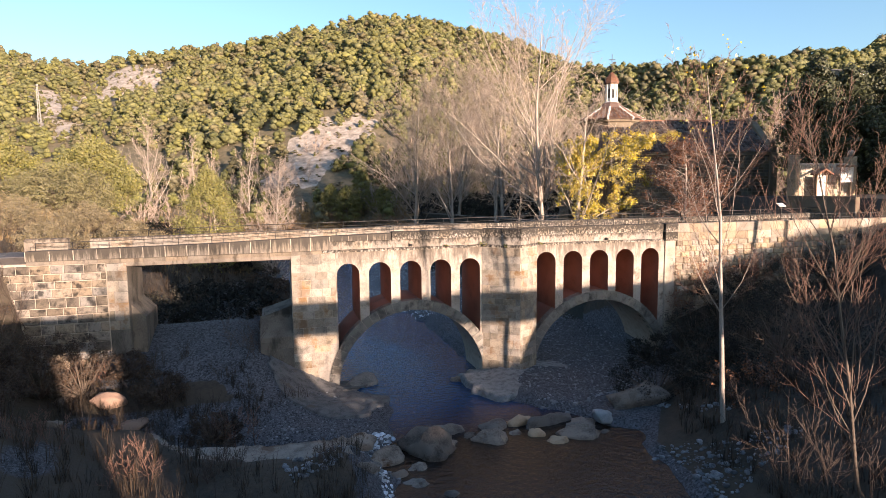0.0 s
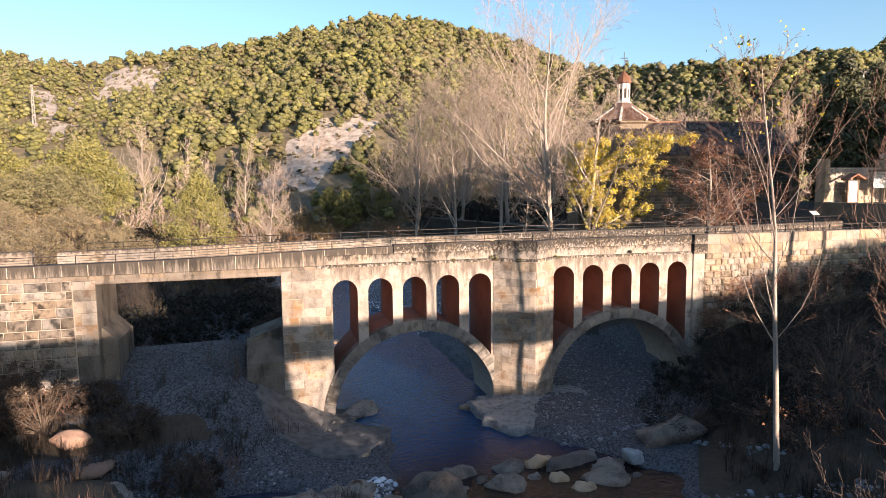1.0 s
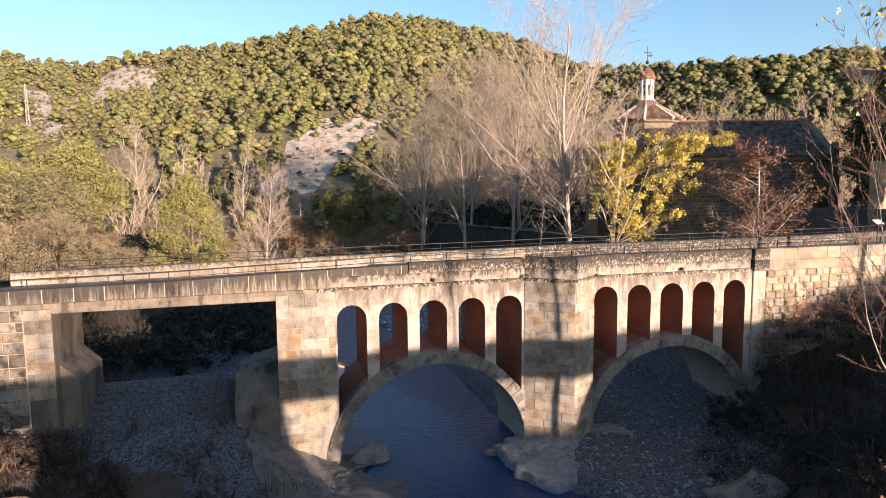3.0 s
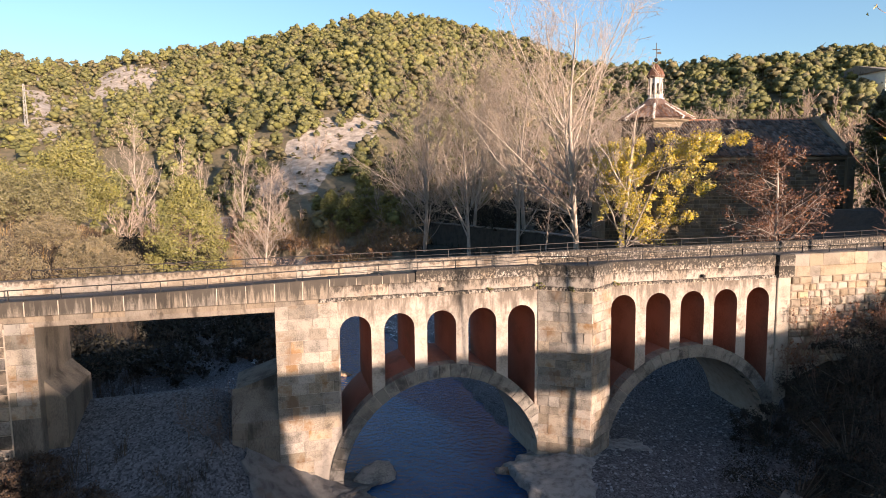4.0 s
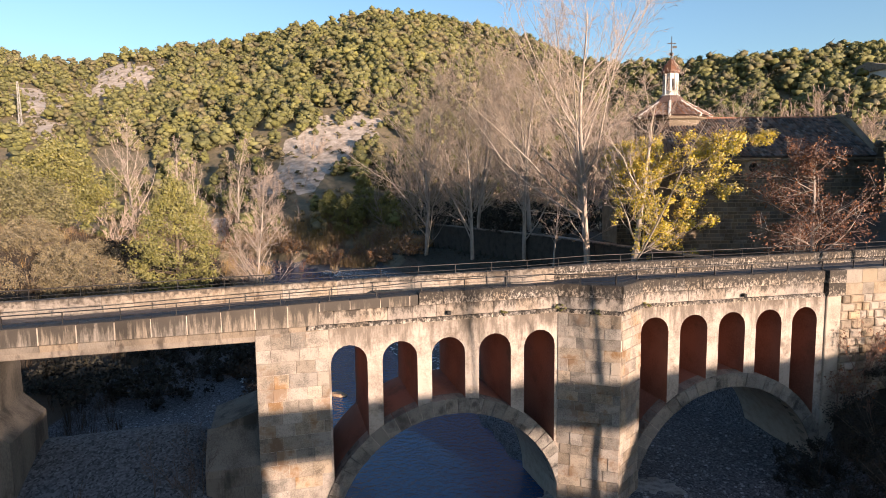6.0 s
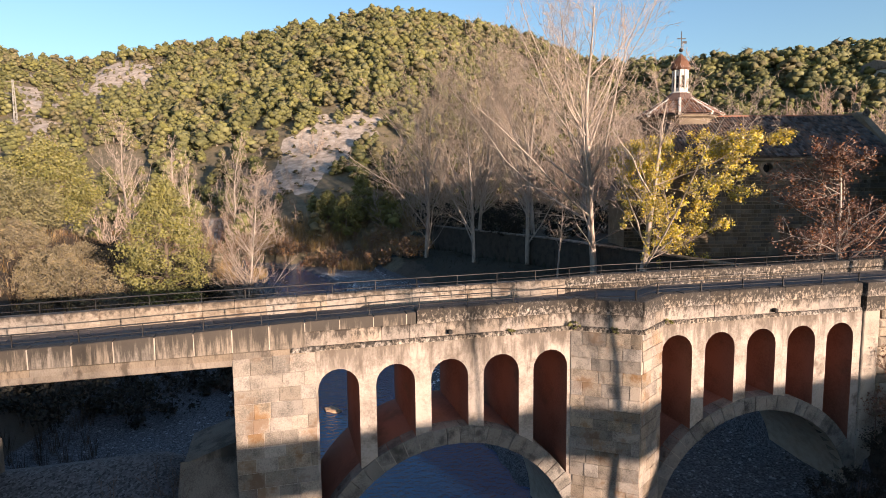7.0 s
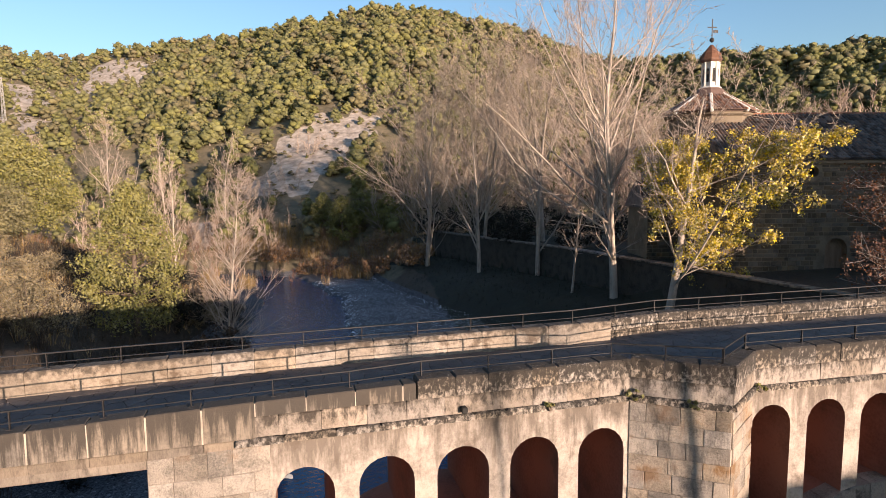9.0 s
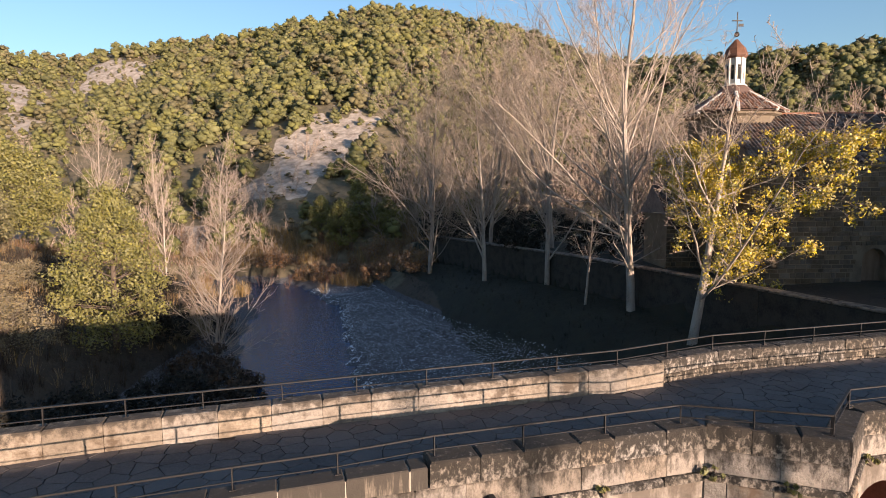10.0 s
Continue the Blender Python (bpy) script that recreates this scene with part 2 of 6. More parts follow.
def water_material():
    m = bpy.data.materials.new("river_water")
    m.use_nodes = True
    n, l = m.node_tree.nodes, m.node_tree.links
    b = n["Principled BSDF"]
    geo = n.new("ShaderNodeNewGeometry")
    no = n.new("ShaderNodeTexNoise")
    no.inputs["Scale"].default_value, no.inputs["Detail"].default_value = 3.5, 8
    l.new(geo.outputs["Position"], no.inputs["Vector"])
    bp = n.new("ShaderNodeBump")
    bp.inputs["Strength"].default_value, bp.inputs["Distance"].default_value = 1.0, 0.09
    l.new(no.outputs["Fac"], bp.inputs["Height"])
    l.new(bp.outputs[0], b.inputs["Normal"])
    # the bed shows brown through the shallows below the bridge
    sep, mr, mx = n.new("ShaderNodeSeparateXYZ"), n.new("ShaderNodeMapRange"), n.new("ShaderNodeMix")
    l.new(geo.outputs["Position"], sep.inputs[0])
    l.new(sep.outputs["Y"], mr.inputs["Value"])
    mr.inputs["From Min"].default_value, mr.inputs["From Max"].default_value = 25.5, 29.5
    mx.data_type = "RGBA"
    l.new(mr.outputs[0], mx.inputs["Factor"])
    # The blue past the bridge stands in for sky reflected in the water.
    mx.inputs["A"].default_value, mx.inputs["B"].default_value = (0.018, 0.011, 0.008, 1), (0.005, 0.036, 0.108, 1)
    l.new(mx.outputs["Result"], b.inputs["Base Color"])
    b.inputs["Roughness"].default_value = 0.04
    b.inputs["IOR"].default_value = 1.36
    return m


WATER = water_material()


# ---- building helpers ----
def mesh_from(name, verts, faces, material):
    me = bpy.data.meshes.new(name)
    me.from_pydata([tuple(v) for v in verts], [], faces)
    me.materials.append(material)
    me.update()
    return me


def child(name, me, parent, label="", m=None):
    ob = new(name, me)
    ob.parent = parent
    if m is not None:
        ob.matrix_basis = m
    if label:
        ob["label"] = label
    return ob


def part(name, bm, material, parent, label="", smooth=False):
    me = bpy.data.meshes.new(name)
    bm.normal_update()
    bm.to_mesh(me)
    bm.free()
    me.materials.append(material)
    if smooth:
        for p in me.polygons:
            p.use_smooth = True
    return child(name, me, parent, label)


def thing(name, label, category, at=(0, 0, 0), group="", kind="", rz=0):
    ob = new(name)
    ob.matrix_basis = pose(*at, 0, 0, rz)
    return tagged(ob, label, category, group, kind)


def box(bm, x0, x1, y0, y1, z0, z1, bevel=0.0):
    """An upright box, its edges bevelled."""
    r = bmesh.ops.create_cube(bm, size=1.0, matrix=Matrix.LocRotScale(((x0 + x1) / 2, (y0 + y1) / 2, (z0 + z1) / 2), None, (x1 - x0, y1 - y0, z1 - z0)))
    if bevel:
        es = list({e for v in r["verts"] for e in v.link_edges})
        bmesh.ops.bevel(bm, geom=es, offset=bevel, segments=1, affect="EDGES")
    return bm


def boxed(x0, x1, y0, y1, z0, z1, bevel=0.0):
    return box(bmesh.new(), x0, x1, y0, y1, z0, z1, bevel)


def prism(bm, outline, depth_from, depth_to, flat):
    """Extrudes a flat outline; flat(u, v, d) gives the place of a corner."""
    n = len(outline)
    a = [bm.verts.new(flat(u, v, depth_from)) for u, v in outline]
    b = [bm.verts.new(flat(u, v, depth_to)) for u, v in outline]
    bm.faces.new(a)
    bm.faces.new(b[::-1])
    for i in range(n):
        j = (i + 1) % n
        bm.faces.new((a[j], a[i], b[i], b[j]))
    bmesh.ops.recalc_face_normals(bm, faces=bm.faces)
    return bm


# ---- the lie of the land ----
def smooth(a, b, v):
    t = np.clip((v - a) / (b - a), 0, 1)
    return t * t * (3 - 2 * t)


def bumps(x, y, s, seed=0):
    """Cheap smooth noise, about -1 to 1."""
    r = np.random.RandomState(seed)
    z = np.zeros_like(x)
    for k in range(6):
        a, p, q = r.uniform(0, 2 * np.pi), r.uniform(0, 6.28), r.uniform(0, 6.28)
        f = r.uniform(0.6, 2.2) / s
        u, v = x * np.cos(a) + y * np.sin(a), -x * np.sin(a) + y * np.cos(a)
        z += np.sin(u * f + p + 1.3 * np.sin(v * f * 0.7 + q))
    return z / 3.2


# bearing from the first eye (degrees from y towards x), height of the ridge over it as a slope, and the ridge's distance
RIDGE = np.array([(-70, .17, 420), (-40, .18, 430), (-20, .186, 430), (-17.7, .186, 425), (-15.2, .179, 415), (-13.4, .179, 400), (-11.7, .19, 385), (-7.6, .203, 368), (-3.5, .216, 357), (-0.1, .23, 352), (2.3, .246, 349), (5.6, .258, 344), (9.5, .274, 340), (12.6, .272, 338),
                  (16.2, .259, 331), (19.9, .243, 315), (22.2, .226, 303), (27.6, .202, 270), (32.1, .182, 245), (35.4, .175, 230), (41, .174, 220), (44, .172, 220), (49, .172, 240), (51.5, .185, 330), (60, .2, 340), (75, .18, 320), (95, .12, 320)])
FOOT = np.array([(-70, 120), (-20, 128), (-8, 122), (2, 112), (12, 112), (20, 112), (30, 105), (40, 105), (52, 110), (70, 120), (95, 150)])


def river_mid(y):
    """The middle of the stream at y, and half its width."""
    ys = [-60, -10, 4, 15, 20, 24, 27, 30, 33, 40, 55, 66, 80, 90, 100, 112, 140]
    xs = [26, 22, 13, 9.6, 9.4, 10.0, 9.2, 8.8, 7.9, 7.4, 6.2, 4.6, 5.2, 5.8, 5.2, 2.0, -12]
    ws = [6, 6, 5, 4.6, 4.8, 5.2, 3.4, 2.6, 3.6, 4.2, 3.6, 3.2, 3.8, 3.8, 3.0, 2.4, 2.0]
    return np.interp(y, ys, xs), np.interp(y, ys, ws)


def yard_edge(y):
    """Where the churchyard's retaining wall runs."""
    return np.interp(y, [36, 44, 55, 74, 90, 112], [35.5, 34.5, 33.2, 31.0, 26.6, 21.0])


def raised(z, height, where):
    """Lifts the ground to a height where there is a mask, and leaves it alone elsewhere."""
    return np.where(where > 0.001, np.maximum(z, z + (height - z) * where), z)


def land(x, y):
    x, y = np.asarray(x, float), np.asarray(y, float)
    mid, half = river_mid(y)
    half = half + (0.45 * bumps(x, y, 1.6, 91) + 0.3 * bumps(x, y, 0.6, 92)) * (y < 120)
    d = x - mid
    # the bed and its gravel
    bed = -0.45 + 0.75 * smooth(0, 1, (np.abs(d) - half) / 1.6) + 0.02 * np.clip(np.abs(d) - half, 0, 30)
    z = bed + 0.10 * bumps(x, y, 2.5, 1)
    # left bank
    lb = np.interp(y, [-40, 10, 22, 28, 34, 45, 60, 75, 90, 105, 130], [-6, -3, -4.5, -7.5, -7.8, -8, -3.5, 0.2, 0.0, -4, -24])
    z = z + 3.2 * smooth(0, 9, lb - x) + 4.5 * smooth(8, 30, lb - x)
    # rock ledge before the dark pool
    ledge = np.interp(x, [-16, -9, -7.8, -5.4, -4.4, -2.5, 0.6, 3, 5], [27.5, 26.5, 27.2, 27.4, 25.4, 23.2, 22.8, 24.5, 23])
    z = z + 1.15 * smooth(0.0, 0.8, ledge - y + 0.35 * bumps(x, y, 0.9, 5)) * smooth(5.5, 0.5, x) * smooth(14, 20, y)
    z = z - 0.9 * smooth(1.6, 0.4, np.hypot((x + 1.2) / 2.6, (y - 26.2) / 1.1))
    # gravel bank heaped through the square opening
    heap = np.interp(y, [28.3, 30.5, 33.5, 36.4, 37.3, 38.6, 42], [0.5, 1.45, 2.9, 3.8, 3.95, 3.4, 1.0])
    z = raised(z, heap, smooth(3.4, -2.5, x) * smooth(-10.6, -8.2, x) * smooth(28, 29.5, y) * smooth(43, 41, y))
    # right bank
    rb = np.interp(y, [-40, 5, 15, 22, 28, 33, 38, 50, 62, 70, 80, 95, 112], [16, 14, 14.6, 16.0, 20.5, 23, 23, 25, 25.6, 22.6, 18.5, 15, 14])
    z = z + 2.2 * smooth(0, 5, x - rb) + 0.9 * smooth(3, 9, x - rb) + 5.7 * smooth(11, 26, x - rb) * smooth(40, 32, y)
    # churchyard terrace and square
    z = raised(z, 6.7 + 2.6 * smooth(36, 44, x) * smooth(54, 44, y), smooth(0.25, 0.5, x - yard_edge(y)) * smooth(118, 100, y) * smooth(38, 40, y))
    # approach road on the left, level with the deck
    z = raised(z, 8.3, smooth(-11.5, -13.2, x) * smooth(32.0, 34.2, y) * smooth(42, 37.2, y))
    # approach on the right
    z = raised(z, 8.35, smooth(24.0, 25.0, x) * smooth(33.0, 33.6, y) * smooth(50, 38.2, y))
    # hills
    b = np.degrees(np.arctan2(x, y))
    r = np.hypot(x, y)
    sl, dist = np.interp(b, RIDGE[:, 0], RIDGE[:, 1]), np.interp(b, RIDGE[:, 0], RIDGE[:, 2])
    foot = np.interp(b, FOOT[:, 0], FOOT[:, 1])
    top = 11.7 + sl * dist - 5.2
    s = (r - foot) / (dist - foot)
    hill = 2 + (top - 2) * np.where(s < 1, np.clip(s, 0, 1), 1 - 0.35 * (s - 1)) + smooth(0, 0.15, s) * (2.5 * bumps(x, y, 22, 3) + 4 * bumps(x, y, 60, 4) * smooth(0, .3, s) * smooth(1, .7, s))
    hill = np.maximum(hill, -5)
    front = (y > 30) & (r > foot)
    z = np.where(front, np.maximum(hill, z * (s < 0.1)), z)
    # unseen rise added downstream, past the first eye, keeping low sun off the river
    back = 10.2 * smooth(-32, -41, y) + 12 * smooth(-60, -130, y)
    z = np.where(y < -26, np.maximum(z, back + 0.5 * bumps(x, y, 8, 7)), z)
    # unseen road bridge embankments added downstream; the river gap and a notch pass sunlight
    u = x + 0.414 * y
    crest = 9.9 - 5.8 * np.exp(-((u - 4.2) / 1.3) ** 4)
    z = raised(z, crest, smooth(-18, -13, y) * smooth(6, -5, y) * np.maximum(smooth(16.4, 14.6, u), smooth(31.5, 35, x)))
    # wooded bank overlooking the road beyond the bridge, unseen, added to shade the church
    z = raised(z, 8.6, smooth(36, 42, x) * smooth(33.5, 31, y) * smooth(-10, 5, y))
    # the raised square by the church
    z = raised(z, 10.35, smooth(43.6, 43.9, x) * smooth(33.4, 34.6, y) * smooth(56, 50, y))
    z = z + np.where(np.abs(d) > half + 2, 0.12 * bumps(x, y, 3.5, 8), 0)
    return z


def axis(parts):
    out = []
    for a, b, step in parts:
        out += list(np.arange(a, b, step))
    return np.array(out + [parts[-1][1]])


def build_ground():
    xs = axis([(-900, -300, 40), (-300, -120, 9), (-120, -40, 4), (-40, -16, 1.2), (-16, 32, 0.4), (32, 60, 0.9), (60, 140, 4), (140, 300, 8), (300, 900, 40)])
    ys = axis([(-400, -150, 25), (-150, -30, 4), (-30, 8, 1.2), (8, 50, 0.4), (50, 120, 0.9), (120, 260, 3), (260, 420, 6), (420, 900, 30)])
    X, Y = np.meshgrid(xs, ys)
    Z = land(X, Y)
    nx, ny = len(xs), len(ys)
    v = np.stack([X, Y, Z], -1).reshape(-1, 3)
    i = (np.arange(ny - 1)[:, None] * nx + np.arange(nx - 1)[None]).ravel()
    f = np.stack([i, i + 1, i + nx + 1, i + nx], -1)
    me = bpy.data.meshes.new("ground")
    me.vertices.add(len(v)), me.vertices.foreach_set("co", v.ravel())
    me.loops.add(f.size), me.loops.foreach_set("vertex_index", f.ravel().astype(np.int32))
    me.polygons.add(len(f)), me.polygons.foreach_set("loop_start", np.arange(0, f.size, 4, dtype=np.int32))
    me.update(calc_edges=True)
    me.polygons.foreach_set("use_smooth", np.ones(len(f), bool))
    # what lies where: red gravel, green bare limestone, blue turf
    x, y, z = v.T
    mid, half = river_mid(y)
    gravel = np.maximum(smooth(1.5, 0.9, z), 0.8 * smooth(0.1, 0.9, bumps(x, y, 3, 41)) * (y < 34) * smooth(19, 22, y) * (x < 2)) * (y < 115) * (y > -20) * smooth(-12, -8, x)
    lime = limestone(x, y, z)
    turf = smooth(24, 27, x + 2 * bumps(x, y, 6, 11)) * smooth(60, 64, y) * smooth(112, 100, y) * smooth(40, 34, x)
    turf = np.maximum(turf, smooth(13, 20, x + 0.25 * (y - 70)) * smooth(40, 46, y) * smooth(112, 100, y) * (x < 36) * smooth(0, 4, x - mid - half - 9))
    bank = np.interp(y, [-40, 5, 15, 22, 28, 29.5], [16, 14, 14.6, 16.0, 20.5, 40])
    gravel = gravel * (1 - turf) * smooth(bank + 0.4, bank - 0.6, x)
    gravel = np.maximum(gravel, smooth(-9.5, -8, x) * smooth(4, 2, x) * smooth(27.5, 29, y + np.interp(x, [-3, -1], [-3.6, 0])) * smooth(42, 40, y))
    col = me.color_attributes.new("kind", "FLOAT_COLOR", "POINT")
    c = np.stack([gravel, lime, turf, smooth(88, 106, np.hypot(x, y) + 4 * bumps(x, y, 7, 12)) * (y > 0) * (1 - turf)], -1)
    col.data.foreach_set("color", c.ravel().astype(np.float32))
    me.materials.append(GROUND)
    return tagged(new("ground", me), "river gravel, soil and scrubby limestone hillside", "ground", kind="structure")


def limestone(x, y, z):
    """Bare rock on the hill: a scar above the river and a patch near the pole."""
    b, r = np.degrees(np.arctan2(x, y)), np.hypot(x, y)
    w = 0.6 * bumps(x, y, 14, 21) + 0.55 * bumps(x, y, 4.5, 22) + 0.3 * bumps(x, y, 1.8, 23)
    scar = smooth(1.0, .6, np.hypot((b - 5.4 - 0.09 * (r - 166)) / 2.9, (r - 165) / 23) + 1.05 * w)
    left = smooth(1.0, .6, np.hypot((b + 17.0 + 0.012 * (r - 290)) / 1.9, (r - 268) / 80) + 0.9 * w)
    left2 = smooth(1.0, .6, np.hypot((b + 11.2) / 2.3, (r - 335) / 48) + 1.15 * w)
    low = smooth(1.0, .6, np.hypot((b + 4) / 2.0, (r - 128) / 8) + 0.4 * w)
    bank = smooth(1.0, .6, np.hypot((b + 17) / 2.2, (r - 112) / 8) + 0.4 * w)
    return np.clip(np.maximum.reduce([scar, left, left2, low, bank]), 0, 1)


build_ground()
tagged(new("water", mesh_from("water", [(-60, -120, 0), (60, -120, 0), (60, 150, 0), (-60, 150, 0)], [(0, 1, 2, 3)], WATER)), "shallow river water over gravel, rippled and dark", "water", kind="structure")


# ---- the old bridge ----
YF, YB = 33.85, 37.5            # front and back faces of the left half
DECK, COPE = 8.57, 9.10         # road and top of the parapets beyond the cutwater


def deck_z(x):
    """The road sinks a little towards the flat span."""
    return np.interp(x, [-16, -6, -2, 3, 8, 50], [8.32, 8.38, 8.46, 8.55, DECK, DECK])


def cope_z(x):
    """Top of the near parapet."""
    return np.interp(x, [-14, -7, -3, 0, 3, 6.45], [8.62, 8.68, 8.74, 8.84, 8.93, 8.99])


def far_z(x):
    """Top of the far parapet."""
    return np.interp(x, [-14, -6, 0, 6.5, 12.5, 50], [8.9, 8.98, 9.08, 9.14, 9.18, 9.18])

TURN_R = -2.3                   # the right half bends a little towards the first eye
RIGHT = pose(15.3, 33.45, 0, 0, 0, TURN_R)
CUT = [(11.95, YF), (13.85, 32.45), (15.35, 33.45)]
STONES = {}


def stone_mesh(name, l, h, d, material, wear=0.03):
    """One block, its front edges worn back; blocks of one size share it."""
    key = (name, round(l, 2), round(h, 2), material.name, wear)
    if key not in STONES:
        w = wear
        back = [(0, d, 0), (l, d, 0), (l, d, h), (0, d, h)]
        edge = [(0, w * 0.8, 0), (l, w * 0.8, 0), (l, w * 0.8, h), (0, w * 0.8, h)]
        front = [(w, 0, w), (l - w, 0, w), (l - w, 0, h - w), (w, 0, h - w)]
        f = [(8, 9, 10, 11)]
        for i in range(4):
            j = (i + 1) % 4
            f += [(i, j, 4 + j, 4 + i)[::-1], (4 + i, 4 + j, 8 + j, 8 + i)]
        STONES[key] = mesh_from(name, back + edge + front, f, material)
    return STONES[key]


def facing(parent, origin, bearing, width, z0, z1, material, course=0.42, lengths=(0.5, 0.65, 0.8, 0.95), proud=0.03, gap=0.014, keep=None, name="stone", seed=0, wear=0.025, rough=0.008, limit=9999):
    """Courses of single blocks on a wall face; bearing: the turn of its run from x, in degrees."""
    rnd = random.Random(seed)
    run = Matrix.Translation(origin) @ pose(0, 0, 0, 0, 0, bearing)
    n = 0
    v = z0
    k = 0
    while v < z1 - 0.12:
        h = min(course * rnd.choice((0.85, 1.0, 1.0, 1.15)), z1 - v)
        if z1 - v - h < 0.15:
            h = z1 - v
        u = -rnd.choice(lengths) * 0.5 * (k % 2)
        while u < width - 0.02:
            l = rnd.choice(lengths)
            a, b = max(u, 0), min(u + l, width)
            if width - b < 0.2:
                b = width
            if b - a > 0.1 and n < limit and (keep is None or keep(a, b, v, v + h)):
                ob = child(name, stone_mesh(name, round(b - a - gap, 2), round(h - gap, 2), 0.12 + proud, material, wear), parent)
                ob.matrix_basis = run @ Matrix.Translation((a + gap / 2, -proud - rnd.uniform(0, rough * 2), v + gap / 2))
                n += 1
            u = b if b == width else u + l
        v += h
        k += 1
    return n


def arched(x, w, z0, top, n=10):
    """The outline of an opening with a round head."""
    r = w / 2
    pts = [(x - r, z0), (x + r, z0)]
    for i in range(n + 1):
        a = math.pi * i / n
        pts.append((x + r * math.cos(a), top - r + r * math.sin(a)))
    return pts


def pierced(name, outline, holes, y0, y1, materials, parent, hole_mat=1, arc_mat=0, label=""):
    """A wall with openings through it, extruded from y0 to y1; sides of the openings take their own material."""
    bm = bmesh.new()
    loops = []
    for pts in [outline] + holes:
        vs = [bm.verts.new((u, y0, v)) for u, v in pts]
        es = [bm.edges.new((vs[i], vs[(i + 1) % len(vs)])) for i in range(len(vs))]
        loops.append((vs, es))
    bmesh.ops.triangle_fill(bm, use_beauty=True, use_dissolve=False, edges=[e for _, es in loops for e in es], normal=(0, -1, 0))
    front = list(bm.faces)
    vmap = {}
    for vs, _ in loops:
        for v in vs:
            vmap[v] = bm.verts.new((v.co.x, y1, v.co.z))
    for f in front:
        bm.faces.new([vmap[v] for v in reversed(f.verts)])
    for k, (vs, _) in enumerate(loops):
        for i in range(len(vs)):
            a, b = vs[i], vs[(i + 1) % len(vs)]
            f = bm.faces.new((a, b, vmap[b], vmap[a]))
            f.material_index = hole_mat if k else arc_mat
    bmesh.ops.recalc_face_normals(bm, faces=bm.faces)
    me = bpy.data.meshes.new(name)
    bm.to_mesh(me)
    bm.free()
    for m in materials:
        me.materials.append(m)
    return child(name, me, parent, label)


def arch_sill(cx, r, x, w):
    """The foot of an opening over the arch ring: an outline that follows the ring."""
    pts = []
    for i in range(7):
        u = x - w / 2 + w * i / 6
        pts.append((u, math.sqrt(max(r * r - (u - cx) ** 2, 0.3))))
    return pts


def span(parent, cx, x0, x1, r_in, ring, apexes, w, top, y0, y1, z_top):
    """Half of the bridge: a round arch and five openings over it."""
    arc = [(cx + r_in * math.cos(math.pi * (1 - i / 28)), r_in * math.sin(math.pi * (1 - i / 28))) for i in range(29)]
    outline = [(x0, -0.6)] + [(arc[0][0], -0.6)] + arc + [(arc[-1][0], -0.6), (x1, -0.6), (x1, z_top), (x0, z_top)]
    holes = []
    for x in apexes:
        sill = arch_sill(cx, r_in + ring - 0.03, x, w)
        head = [(x + w / 2 * math.cos(math.pi * i / 10), top - w / 2 + w / 2 * math.sin(math.pi * i / 10)) for i in range(11)]
        holes.append(sill + head)
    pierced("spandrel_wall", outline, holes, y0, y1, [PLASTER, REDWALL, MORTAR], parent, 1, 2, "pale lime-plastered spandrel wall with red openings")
    # ring stones
    n = 31
    da = math.pi / n
    bm = bmesh.new()
    ri, ro = r_in - 0.004, r_in + ring
    g = 0.012
    q = []
    for yy, ins in ((y0 - 0.06, 0.012), (y0 + 0.5, 0)):
        for rr, aa in ((ri + ins, -da / 2 + g / ri), (ro - ins, -da / 2 + g / ro), (ro - ins, da / 2 - g / ro), (ri + ins, da / 2 - g / ri)):
            q.append(bm.verts.new((rr * math.sin(aa), yy, rr * math.cos(aa))))
    for f in ((0, 1, 2, 3), (7, 6, 5, 4), (0, 4, 5, 1), (1, 5, 6, 2), (2, 6, 7, 3), (3, 7, 4, 0)):
        bm.faces.new([q[i] for i in f])
    bmesh.ops.recalc_face_normals(bm, faces=bm.faces)
    me = bpy.data.meshes.new("voussoir")
    bm.to_mesh(me)
    bm.free()
    me.materials.append(RING)
    for i in range(n):
        a = -90 + math.degrees(da) * (i + 0.5)
        child("voussoir", me, parent, m=pose(cx, random.uniform(-0.012, 0.012), 0, 0, a, 0))


def wall_line(points, step, thick, rows, parent, material, name, seed=1, overlap=0.0):
    """A parapet of single blocks along a line of points; its outer face on the line, its body to the left hand."""
    rnd = random.Random(seed)
    for (xa, ya), (xb, yb) in zip(points, points[1:]):
        L = math.hypot(xb - xa, yb - ya)
        ang = math.degrees(math.atan2(yb - ya, xb - xa))
        for z0, z1, proud in rows:
            n = max(1, round(L / step))
            cuts = [0] + [L * (i + rnd.uniform(-0.18, 0.18)) / n for i in range(1, n)] + [L]
            for a, b in zip(cuts, cuts[1:]):
                a, b = round(a, 1) if a else 0, round(b, 1) if b < L else b
                ob = child(name, block_mesh(name, round(b - a - 0.012, 2), thick + proud, round(z1 - z0 - 0.01, 2), material), parent)
                ob.matrix_basis = pose(xa, ya, z0, 0, 0, ang) @ pose(a + 0.006, -proud + rnd.uniform(-0.012, 0.012), rnd.uniform(0, 0.012), rnd.uniform(-0.6, 0.6), 0, 0)


